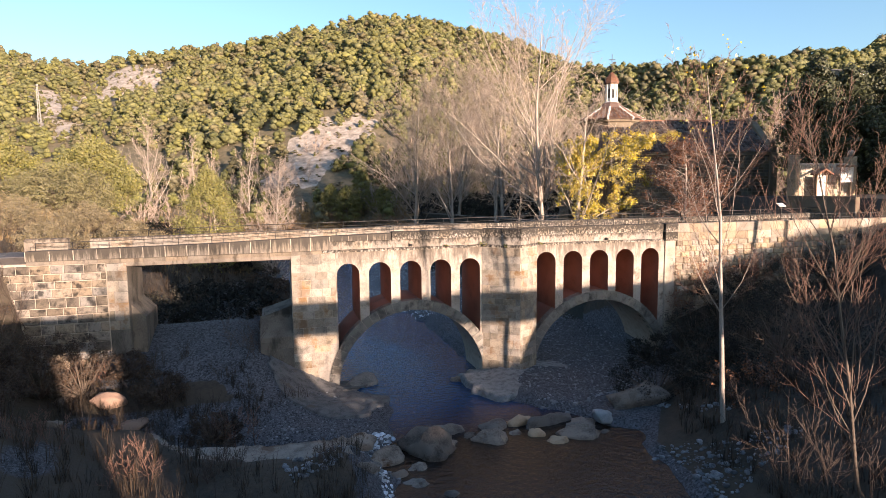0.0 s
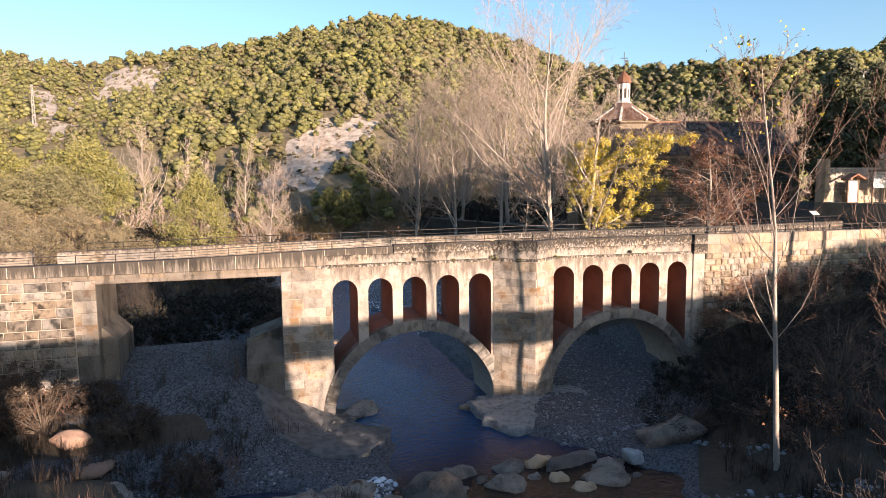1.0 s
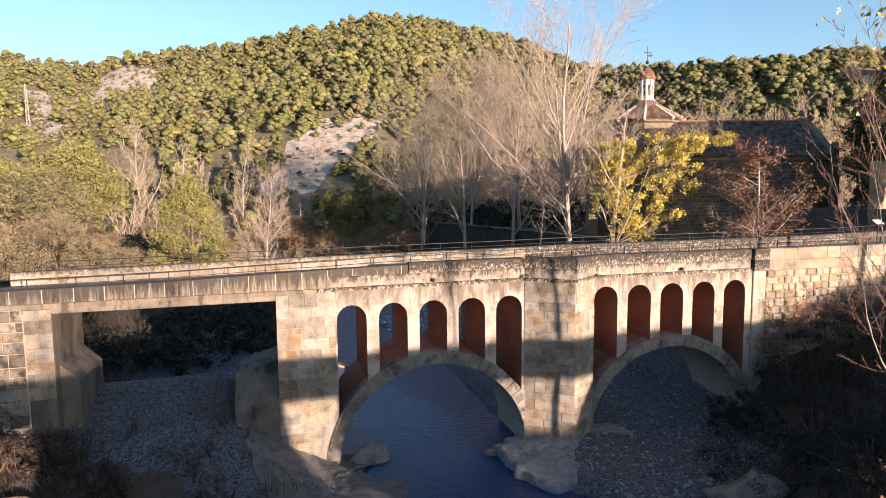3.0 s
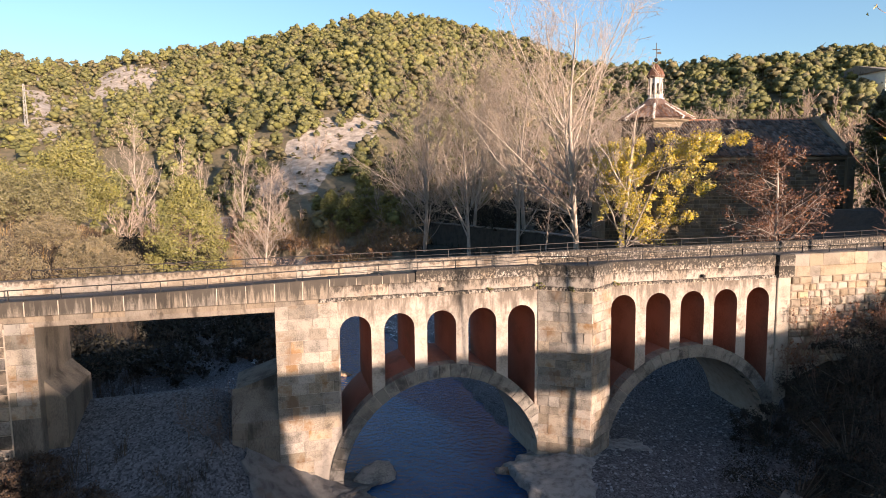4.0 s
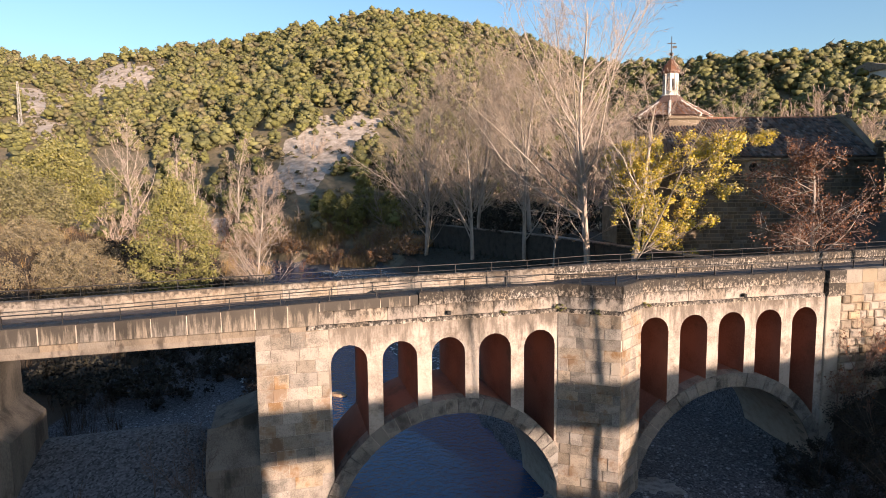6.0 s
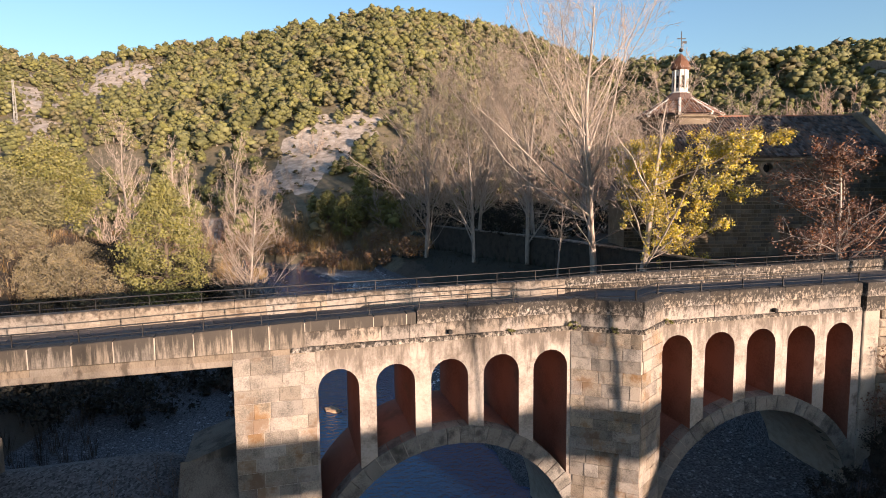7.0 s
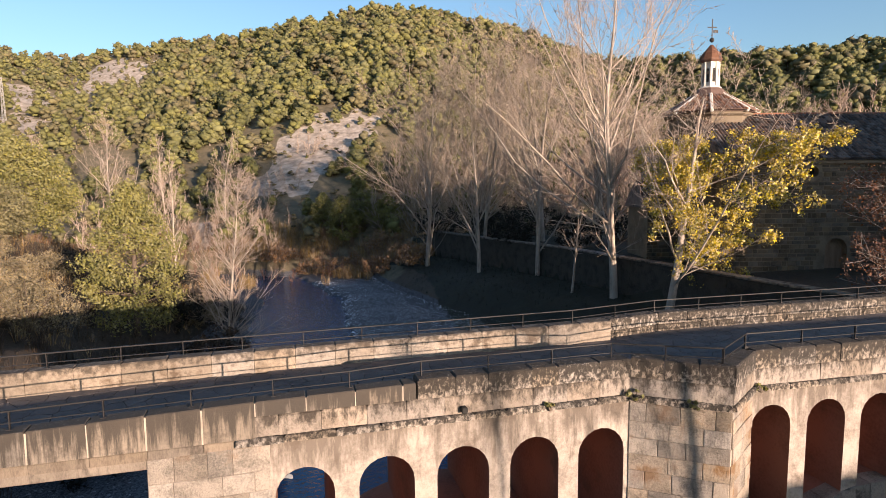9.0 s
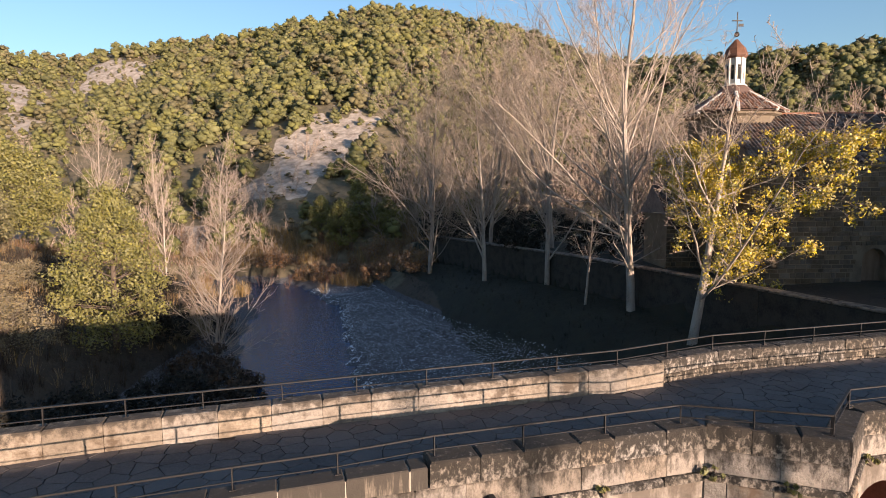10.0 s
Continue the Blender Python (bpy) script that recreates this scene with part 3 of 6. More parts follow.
def block_mesh(name, l, d, h, material, bevel=0.035):
    key = (name, l, d, h, material.name)
    if key not in STONES:
        b = bevel
        top = [(b, b, h), (l - b, b, h), (l - b, d - b, h), (b, d - b, h)]
        mid = [(0, 0, h - b), (l, 0, h - b), (l, d, h - b), (0, d, h - b)]
        low = [(0, 0, 0), (l, 0, 0), (l, d, 0), (0, d, 0)]
        f = [(0, 1, 2, 3), (11, 10, 9, 8)]
        for i in range(4):
            j = (i + 1) % 4
            f += [(4 + i, 4 + j, j, i), (8 + i, 8 + j, 4 + j, 4 + i)]
        STONES[key] = mesh_from(name, top + mid + low, f, material)
    return STONES[key]


def sloped_panel(name, l, d, low, h0, h1, material, bevel=0.02):
    """A parapet slab with a sloping top; its top lies near the local height of one metre."""
    b = bevel
    v = [(0, 0, low), (l, 0, low), (l, d, low), (0, d, low), (0, 0, h0 - b), (l, 0, h1 - b), (l, d, h1 - b), (0, d, h0 - b), (b, b, h0), (l - b, b, h1), (l - b, d - b, h1), (b, d - b, h0)]
    f = [(3, 2, 1, 0), (8, 9, 10, 11)]
    for i in range(4):
        j = (i + 1) % 4
        f += [(i, j, 4 + j, 4 + i), (4 + i, 4 + j, 8 + j, 8 + i)]
    return mesh_from(name, v, f, material)


def railing(name, label, points, post=1.64, top=0.37, low=0.13):
    """Iron posts with two rails along a line of points."""
    t = thing(name, label, "railing", group="bridge railings")
    pts = [Vector(p) for p in points]
    bm = boxed(-0.012, 0.012, -0.03, 0.03, -0.03, top, 0.004)
    box(bm, -0.05, 0.05, -0.06, 0.06, -0.01, 0.015)
    pm = bpy.data.meshes.new("post")
    bm.to_mesh(pm)
    bm.free()
    pm.materials.append(IRON)
    for a, b in zip(pts, pts[1:]):
        d = b - a
        n = max(1, round(d.length / post))
        ang = math.degrees(math.atan2(d.y, d.x))
        for i in range(n + (b is pts[-1])):
            p = a + d * i / n
            child("post", pm, t, m=pose(*p, random.uniform(-1.2, 1.2), random.uniform(-1.2, 1.2), ang))
        for h, w in ((top, 0.026), (low, 0.016)):
            bm = boxed(0, d.length, -w, w, -w * 0.6, w * 0.6, 0.004)
            ob = part("rail", bm, IRON, t)
            ob.matrix_basis = pose(a.x, a.y, a.z + h, 0, -math.degrees(math.asin(d.z / d.length)), ang)
    return t


def old_bridge():
    t = thing("stone_bridge", "old stone arch bridge with plastered spandrels, red openings and lichened parapets", "bridge")
    # left half
    left_ap = [3.91 + 1.818 * i for i in range(5)]
    span(t, 7.65, 0.78, 13.7, 4.42, 0.6, left_ap, 1.28, 7.34, YF, YB, 8.0)
    # right half, in its own turned frame
    half = child("arch_span", None, t, m=RIGHT)
    right_ap = [0.67 + 1.79 * i for i in range(5)]
    span(half, 4.3, -1.7, 9.2, 4.40, 0.6, right_ap, 1.26, 7.57, 0, 4.1, 8.0)
    # pier facing, outside the ring of the first arch
    facing(t, (0.78, YF, 0), 0, 2.42, 0.2, 7.95, ASHLAR, 0.44, keep=lambda a, b, v0, v1: min(math.hypot(0.78 + u - 7.65, v) for u in (a, b) for v in (v0, v1)) > 5.06, seed=2, proud=0.012, gap=0.014, wear=0.012)
    # cutwater between the arches
    bm = bmesh.new()
    prism(bm, [CUT[0], CUT[1], CUT[2], (15.35, 35), (11.95, 35)], -0.6, 7.98, lambda u, v, d: (u, v, d))
    part("cutwater_core", bm, MORTAR, t, "pointed cutwater of pale ashlar")
    for (a, b), s in ((CUT[:2], 5), (CUT[1:], 6)):
        L = math.hypot(b[0] - a[0], b[1] - a[1])
        facing(t, (*a, 0), math.degrees(math.atan2(b[1] - a[1], b[0] - a[0])), L, 0.15, 7.95, ASHLAR, 0.43, seed=s, proud=0.02, rough=0.012, gap=0.014, wear=0.012)
    # string course and parapet
    rw = RIGHT @ Vector((8.7, 0, 0))
    line = [(2.5, YF)] + CUT + [(rw.x, rw.y)]
    wall_line(line, 1.0, 0.45, [(7.98, 8.14, 0.10)], t, PARAPET, "string_stone", 3)
    wall_line(line, 0.95, 0.45, [(8.14, 8.60, 0.02)], t, PARAPET_LOW, "parapet_stone", 4)
    wall_line([(6.45, YF), CUT[0]], 0.85, 0.45, [(8.60, 9.07, 0.05)], t, PARAPET, "coping_block", 7)
    wall_line(line[1:], 0.85, 0.45, [(8.60, COPE, 0.05)], t, PARAPET, "coping_block", 5)
    # flat span: parapet panels with mortared joints, over them the same slabs up to the old coping
    x = -11.9
    while x < 6.4:
        w = 1.06 if x < 5.2 else 6.44 - x
        low = 8.13 if x < 2.3 else 8.61
        h0, h1 = float(cope_z(x)), float(cope_z(x + w))
        child("parapet_panel", sloped_panel("parapet_panel", w - 0.024, 0.42, low - h0 + 1, 1.0, 1.0 + h1 - h0, PANEL), t, m=pose(x, YF - 0.05 + random.uniform(-0.008, 0.008), h0 - 1, 0, 0, 0))
        child("joint_mortar", sloped_panel("joint_mortar", 0.034, 0.3, low - h0 + 1, 0.965, 0.965, MORTAR, 0.005), t, m=pose(x - 0.029, YF - 0.048 + random.uniform(-0.01, 0), h0 - 1, 0, random.uniform(-0.8, 0.8), 0))
        if x < 2.0:
            ob2 = child("slab_edge", block_mesh("slab_edge", round(w - 0.01, 2), 0.5, 0.2, CONCRETE, 0.015), t)
            ob2.matrix_basis = pose(x, YF - 0.02, 7.91, 0, 0, 0)
        x += w
    bm = boxed(-8.4, 0.9, YF + 0.02, YB, 7.70, 7.95, 0.02)
    part("span_slab", bm, CONCRETE, t, "flat concrete slab over a square opening")
    # foot of the pier beside the square opening
    bm = bmesh.new()
    prism(bm, [(-1.0, -0.5), (0.8, -0.5), (0.8, 4.9), (-0.9, 4.35)], YF + 1.2, YB, lambda u, v, d: (u, d, v))
    part("pier_foot", bm, SHADE_MASONRY, t, "sloping plinth beside the square opening")
    bm = bmesh.new()
    prism(bm, [(YF, -0.5), (YF, 3.4), (YF + 1.2, 4.4), (YF + 1.2, -0.5)], -1.0, 0.8, lambda u, v, d: (d, u, v))
    part("pier_foot", bm, SHADE_MASONRY, t)
    facing(t, (-1.0, YF, 0), 0, 1.78, 0.9, 3.4, SHADE_MASONRY, 0.42, seed=9, proud=0.012)
    # left abutment
    part("abutment", boxed(-13.6, -8.3, YF + 0.05, YB, -0.5, 8.0), MORTAR, t)
    part("abutment", boxed(-8.35, -7.42, YF, YB, -0.5, 7.9, 0.03), SHADE_MASONRY, t)
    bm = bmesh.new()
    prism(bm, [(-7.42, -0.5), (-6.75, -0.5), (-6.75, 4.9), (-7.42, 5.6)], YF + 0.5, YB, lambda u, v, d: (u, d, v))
    part("abutment_foot", bm, SHADE_MASONRY, t)
    facing(t, (-13.6, YF + 0.05, 0), 0, 5.2, 1.6, 7.9, DARKSTONE, 0.45, (0.6, 0.75, 0.9), seed=12, proud=0.05, wear=0.05, gap=0.03)
    facing(t, (-8.35, YF, 0), 0, 0.92, 4.4, 7.88, ASHLAR, 0.5, (0.45, 0.5), seed=13, proud=0.006, wear=0.01)
    # far parapet: smooth panels, then old stones
    x = -9.9
    while x < 12.4:
        h0, h1 = float(far_z(x)), float(far_z(x + 1.06))
        child("far_parapet_panel", sloped_panel("far_parapet_panel", 1.05, 0.42, 0.15, 1.0, 1.0 + h1 - h0, FARSLAB, 0.03), t, m=pose(x, 37.18 + random.uniform(-0.006, 0.006), h0 - 1, 0, 0, 0))
        x += 1.06
    child("far_parapet_panel", sloped_panel("far_parapet_panel", 2.1, 0.42, 0.15, 1.0, 1.0, FARSLAB, 0.05), t, m=pose(-13.1, 37.18, 8.0, 0, 0, 0))
    wall_line([(12.5, 37.3), (15.5, 37.75), (24, 37.6), (34, 37.9), (46, 39.5)], 1.1, 0.45, [(8.45, 8.80, 0.0), (8.80, 9.18, 0.03)], t, PARAPET, "far_parapet_stone", 8)
    # deck slab under the paving
    bm = bmesh.new()
    rows = []
    for x in list(range(-14, 46, 1)) + [11.8, 12.4, 13.8, 15.4, 46]:
        rows.append((x, float(np.interp(x, [-14, 11.8, 13.8, 15.3, 24.2, 34, 46], [34.2, 34.2, 33.0, 33.9, 33.5, 33.1, 32.8])), float(np.interp(x, [-14, 12.4, 15.5, 24, 34, 46], [37.5, 37.5, 37.8, 37.7, 38.0, 39.6]))))
    rows.sort()
    cols = [[bm.verts.new(p) for p in ((x, lo, 8.0), (x, lo, deck_z(x) - 0.035), (x, hi, deck_z(x) - 0.035), (x, hi, 8.0))] for x, lo, hi in rows]
    for a, b in zip(cols, cols[1:]):
        for i in range(4):
            bm.faces.new((a[i], b[i], b[(i + 1) % 4], a[(i + 1) % 4]))
    bm.faces.new(cols[0])
    bm.faces.new(cols[-1][::-1])
    bmesh.ops.recalc_face_normals(bm, faces=bm.faces)
    part("road_bed", bm, JOINT, t, "dark joints of the crazy paving")
    # pilaster and retaining wall on the right
    o = RIGHT @ Vector((8.85, -0.09, 0))
    part("pilaster", boxed(0, 0.75, 0, 1.2, 0, 7.98, 0.03), RUBBLE, t).matrix_basis = pose(o.x, o.y, 0, 0, 0, TURN_R)
    wall_line([(o.x - 0.05, o.y - 0.03), (o.x + 0.85, o.y - 0.06)], 0.9, 0.5, [(7.98, 8.56, 0.06), (8.56, COPE + 0.02, 0.06)], t, PARAPET, "pilaster_cap", 6)
    e = (46.0, 32.2)
    s0 = (o.x + 0.75, o.y + 0.03)
    L = math.hypot(e[0] - s0[0], e[1] - s0[1])
    ang = math.degrees(math.atan2(e[1] - s0[1], e[0] - s0[0]))
    part("retaining_core", boxed(0, L, 0.06, 0.9, -0.5, 8.1), MORTAR, t, "rubble retaining wall beside the bridge").matrix_basis = pose(*s0, 0, 0, 0, ang)
    facing(t, (*s0, 0), ang, L, 3.6, 7.98, RUBBLE, 0.36, (0.38, 0.5, 0.62, 0.75), seed=21, proud=0.05, wear=0.06, gap=0.03, rough=0.03, limit=520)
    wall_line([s0, e], 0.9, 0.5, [(7.98, 8.5, 0.05), (8.5, COPE, 0.07)], t, RUBBLE, "coping_stone", 22)
    # rain spouts
    for x, y in ((7.54, YF - 0.04), (19.98, 33.2)):
        part("spout", boxed(x - 0.07, x + 0.07, y - 0.14, y + 0.2, 8.19, 8.33, 0.02), DARK, t, "dark drain hole")
    return t


def crazy_paving(bridge):
    """Irregular flat stones with narrow open joints on the road."""
    rnd = random.Random(5)
    sx, sy = 0.46, 0.44

    def edge(x):
        lo = np.interp(x, [-14, 11.8, 13.8, 15.3, 24, 46], [34.3, 34.3, 33.1, 33.95, 33.65, 33.0])
        hi = np.interp(x, [-14, 12.3, 12.5, 15.5, 24, 34, 46], [37.17, 37.17, 37.28, 37.72, 37.58, 37.88, 39.4])
        return lo, hi
    seeds = {(i, j): (-14.5 + i * sx + rnd.uniform(-0.16, 0.16), 32.4 + (j + 0.5 * (i % 2)) * sy + rnd.uniform(-0.15, 0.15)) for i in range(133) for j in range(17)}

    def cell(i, j):
        cx, cy = seeds[i, j]
        poly = [(cx - 0.7, cy - 0.7), (cx + 0.7, cy - 0.7), (cx + 0.7, cy + 0.7), (cx - 0.7, cy + 0.7)]
        for di in (-2, -1, 0, 1, 2):
            for dj in (-2, -1, 0, 1, 2):
                q = seeds.get((i + di, j + dj))
                if q is None or (di, dj) == (0, 0):
                    continue
                nx, ny = q[0] - cx, q[1] - cy
                L = math.hypot(nx, ny)
                lim = L / 2 - 0.011
                side = [((x - cx) * nx + (y - cy) * ny) / L - lim for x, y in poly]
                out = []
                for k, (p, d) in enumerate(zip(poly, side)):
                    r, e = poly[(k + 1) % len(poly)], side[(k + 1) % len(poly)]
                    if d <= 0:
                        out.append(p)
                    if (d <= 0) != (e <= 0):
                        f = d / (d - e)
                        out.append((p[0] + (r[0] - p[0]) * f, p[1] + (r[1] - p[1]) * f))
                poly = out
                if len(poly) < 3:
                    return cx, cy, []
        return cx, cy, poly
    verts, faces = [], []
    nparts = 0
    for i, j in seeds:
        x, y = seeds[i, j]
        lo, hi = edge(x)
        if not lo - 0.1 < y < hi + 0.1 or x > 45:
            continue
        cx, cy, poly = cell(i, j)
        poly = [(x, min(max(y, edge(x)[0]), edge(x)[1])) for x, y in poly]
        n = len(poly)
        if n < 3 or max(q[1] for q in poly) - min(q[1] for q in poly) < 0.05:
            continue
        z = rnd.uniform(-0.005, 0.005)
        one = 3 < cx < 17 and nparts < 290
        b = 0 if one else len(verts)
        v = [(x, y, float(deck_z(x)) + z) for x, y in poly] + [(x, y, float(deck_z(x)) - 0.05) for x, y in poly]
        f = [tuple(range(b, b + n))] + [(b + k, b + n + k, b + n + (k + 1) % n, b + (k + 1) % n) for k in range(n)]
        if one:
            child("paving_stone", mesh_from("paving_stone", v, f, PAVING_ONE), bridge)
            nparts += 1
        else:
            verts += v
            faces += f
    tagged(child("paving", mesh_from("paving", verts, faces, PAVING), bridge), kind="stuff")


PAVING_ONE = mat("single_paving_stone", (0.058, 0.051, 0.05), (0.106, 0.092, 0.087), 0.9, rand=0.12, bump=0.4)
bridge = old_bridge()
crazy_paving(bridge)
near_line = [(-11.5 + 1.645 * i, 34.05) for i in range(11)]
railing("iron_railing", "thin rusty iron railing on the near parapet", [(x, y, float(cope_z(x))) for x, y in near_line] + [(6.595, 34.05, 9.05), (11.53, 34.05, 9.06), (13.75, 32.72, COPE), (15.3, 33.72, COPE), (24.2, 33.4, COPE), (44, 32.6, COPE)])
railing("iron_railing", "thin rusty iron railing on the far parapet", [(x, 37.42, float(far_z(x))) for x in (-8.6, -6.96, -3.7, -0.4, 2.52, 5.7, 8.9, 12.2)] + [(15.5, 37.98, 9.18), (24, 37.82, 9.18), (34, 38.1, 9.18), (45, 39.6, 9.18)])


# ---- modern road bridge downstream, out of view: its deck throws the level band of shade ----
def road_bridge():
    t = thing("road_bridge", "modern concrete road bridge downstream", "bridge")
    part("deck", boxed(-70, 110, -13, -5.5, 9.95, 10.4, 0.05), CONCRETE, t)
    part("guard_wall", boxed(-70, 110, -5.9, -5.5, 10.4, 10.85, 0.03), CONCRETE, t)
    part("guard_wall", boxed(-70, 110, -13, -12.6, 10.4, 10.85, 0.03), CONCRETE, t)
    part("pier", boxed(22.2, 23.2, -12, -6.5, -1, 9.96, 0.05), CONCRETE, t)
    return t


road_bridge()


# ---- the church ----
def joined_facing(name, parent, origin, bearing, width, z0, z1, material, course=0.34, lengths=(0.35, 0.5, 0.65, 0.8), seed=0, keep=None, proud=0.04):
    """Wall stones of a far wall, joined in one mesh."""
    rnd = random.Random(seed)
    run = Matrix.Translation(origin) @ pose(0, 0, 0, 0, 0, bearing)
    V, F = [], []
    v = z0
    while v < z1 - 0.1:
        h = min(course * rnd.uniform(0.8, 1.2), z1 - v)
        u = -rnd.uniform(0, 0.4)
        while u < width:
            l = rnd.choice(lengths) * rnd.uniform(0.85, 1.15)
            a, b = max(u, 0), min(u + l, width)
            if b - a > 0.08 and (keep is None or keep(a, b, v, v + h)):
                g, w, p = 0.015, 0.03, proud * rnd.uniform(0.5, 1.3)
                i = len(V)
                for x, y, z in ((a + g, 0.02, v + g), (b - g, 0.02, v + g), (b - g, 0.02, v + h - g), (a + g, 0.02, v + h - g), (a + g + w, -p, v + g + w), (b - g - w, -p, v + g + w), (b - g - w, -p, v + h - g - w), (a + g + w, -p, v + h - g - w)):
                    V.append(run @ Vector((x, y, z)))
                F.append((i + 4, i + 5, i + 6, i + 7))
                for k in range(4):
                    F.append((i + k, i + (k + 1) % 4, i + 4 + (k + 1) % 4, i + 4 + k))
            u += l
        v += h
    return tagged(child(name, mesh_from(name, V, F, material), parent), kind="stuff")


def tile_roof(name, parent, origin, run, slope, n_cols, n_rows, material, taper=None, tile_w=0.26, seed=0):
    """Rows of curved roof tiles: run and slope are vectors over the whole roof face."""
    rnd = random.Random(seed)
    O, U, S = Vector(origin), Vector(run), Vector(slope)
    N = U.cross(S).normalized()
    if N.z < 0:
        N = -N
    V, F = [], []
    for c in range(n_cols):
        for r in range(n_rows):
            a0, a1 = c / n_cols, (c + 1) / n_cols
            s0, s1 = r / n_rows, (r + 1.12) / n_rows
            if taper and not taper((a0 + a1) / 2, (s0 + s1) / 2):
                continue
            lift = rnd.uniform(0, 0.03)
            i = len(V)
            for s, up in ((s0, 0.05), (min(s1, 1), 0.0)):
                for k in range(4):
                    q = k / 3
                    V.append(O + U * (a0 + (a1 - a0) * (0.08 + 0.84 * q)) + S * s + N * (0.02 + up + lift + 0.11 * math.sin(math.pi * q)))
            for k in range(3):
                F.append((i + k, i + k + 1, i + 5 + k, i + 4 + k))
            F.append((i, i + 1, i + 2, i + 3))
    return tagged(child(name, mesh_from(name, V, F, material), parent), kind="stuff")


ROOF_I = mat("roof_tile_row", (0.0455, 0.0358, 0.0325), (0.13, 0.0975, 0.0813), 1.2, rand=0.6, per_island=True)
ROOF_RI = mat("red_tile_row", (0.1658, 0.0926, 0.0634), (0.2438, 0.156, 0.117), 1.2, rand=0.35, per_island=True)
CHURCH_I = mat("church_block", (0.0507, 0.0382, 0.0265), (0.117, 0.0916, 0.0644), 1.0, rand=0.35, bump=0.4, per_island=True)


def church():
    t = thing("church", "old stone church with tiled nave roof, octagonal dome and white lantern", "church")
    x0, x1, y0, y1, g, ev = 35.5, 53.2, 57.5, 68.5, 5.5, 15.0
    ocu = [(42.4 + 0.42 * math.cos(a), 14.1 + 0.42 * math.sin(a)) for a in np.linspace(0, 2 * math.pi, 17)[:-1]]
    door = arched(44.5, 1.7, 6.7, 9.1)
    pierced("nave_wall", [(x0, g), (x1, g), (x1, ev), (x0, ev)], [ocu, door], y0, y0 + 0.9, [CHURCH, CHURCH], t)
    joined_facing("wall_facing", t, (x0, y0, 0), 0, x1 - x0, g + 0.5, ev - 0.35, CHURCH_I, seed=3,
                  keep=lambda a, b, v0, v1: not (x0 + b > 43.5 and x0 + a < 45.5 and v0 < 9.2) and not (x0 + b > 41.8 and x0 + a < 43.0 and v1 > 13.5 and v0 < 14.7))
    bm = bmesh.new()
    for i in range(16):
        a, b = 2 * math.pi * i / 16, 2 * math.pi * (i + 1) / 16
        vs = [bm.verts.new((42.4 + r * math.cos(q), y, 14.1 + r * math.sin(q))) for r, q, y in ((0.42, a, y0 - 0.06), (0.68, a, y0 - 0.06), (0.68, b, y0 - 0.06), (0.42, b, y0 - 0.06), (0.42, a, y0 + 0.2), (0.68, a, y0 + 0.1), (0.68, b, y0 + 0.1), (0.42, b, y0 + 0.2))]
        for f in ((0, 1, 2, 3), (1, 5, 6, 2), (0, 3, 7, 4)):
            bm.faces.new([vs[k] for k in f])
    part("oculus_frame", bm, CHURCH, t)
    part("oculus_pane", boxed(41.9, 42.9, y0 + 0.5, y0 + 0.55, 13.6, 14.6), DARK, t, "dark round window")
    part("door_leaf", boxed(43.6, 45.4, y0 + 0.55, y0 + 0.65, 6.6, 9.2), WOOD, t, "dark wooden door in a round arch")
    part("side_wall", boxed(x1 - 0.9, x1, y0 + 0.9, y1, g, ev), CHURCH, t)
    part("side_wall", boxed(x0, x0 + 0.9, y0 + 0.9, y1, g, ev), CHURCH, t)
    part("back_wall", boxed(x0, x1, y1 - 0.9, y1, g, ev), CHURCH, t)
    part("cornice", boxed(x0 - 0.1, x1 + 0.1, y0 - 0.22, y0 + 0.5, ev - 0.32, ev - 0.02, 0.06), CHURCH, t)
    ym, rg = (y0 + y1) / 2, 18.9
    bm = bmesh.new()
    prism(bm, [(y0 - 0.35, ev - 0.02), (y1 + 0.35, ev - 0.02), (ym, rg - 0.03)], x0, x1, lambda u, v, d: (d, u, v))
    part("roof_bed", bm, ROOF, t)
    tile_roof("roof_tiles", t, (x0, y0 - 0.4, ev), (x1 - x0, 0, 0), (0, ym - y0 + 0.4, rg - ev), 62, 17, ROOF_I, seed=2)
    part("ridge", boxed(x0, x1, ym - 0.16, ym + 0.16, rg - 0.05, rg + 0.16, 0.06), ROOF_RED, t, "mortared ridge tiles")
    # entrance front, rising a little over the roof, with small scrolls at its top
    part("front_wall", boxed(x1, x1 + 0.8, y0 - 0.3, y1 + 0.3, g, ev - 0.2, 0.05), CHURCH, t)
    part("front_gable", prism(bmesh.new(), [(y0 - 0.3, ev - 0.2), (y1 + 0.3, ev - 0.2), (y1 - 0.3, ev + 0.5), (ym + 0.7, rg + 0.3), (ym - 0.7, rg + 0.3), (y0 + 0.3, ev + 0.5)], x1, x1 + 0.7, lambda u, v, d: (d, u, v)), CHURCH, t)
    for yy, zz, r in ((ym - 0.1, rg + 0.75, 0.42), (ym - 1.5, rg + 0.1, 0.36)):
        bm = bmesh.new()
        for k in range(14):
            a0, q = k * 0.55, r * (1 - 0.055 * k)
            bmesh.ops.create_uvsphere(bm, u_segments=8, v_segments=6, radius=r * 0.3, matrix=Matrix.Translation((x1 + 0.35, yy + q * math.cos(a0), zz + q * math.sin(a0))))
        part("scroll", bm, CHURCH, t, "carved stone scroll on the gable", True)
    bm = bmesh.new()
    bmesh.ops.create_uvsphere(bm, u_segments=12, v_segments=8, radius=0.34, matrix=Matrix.Translation((x1 + 0.4, y0 + 0.1, ev + 1.05)))
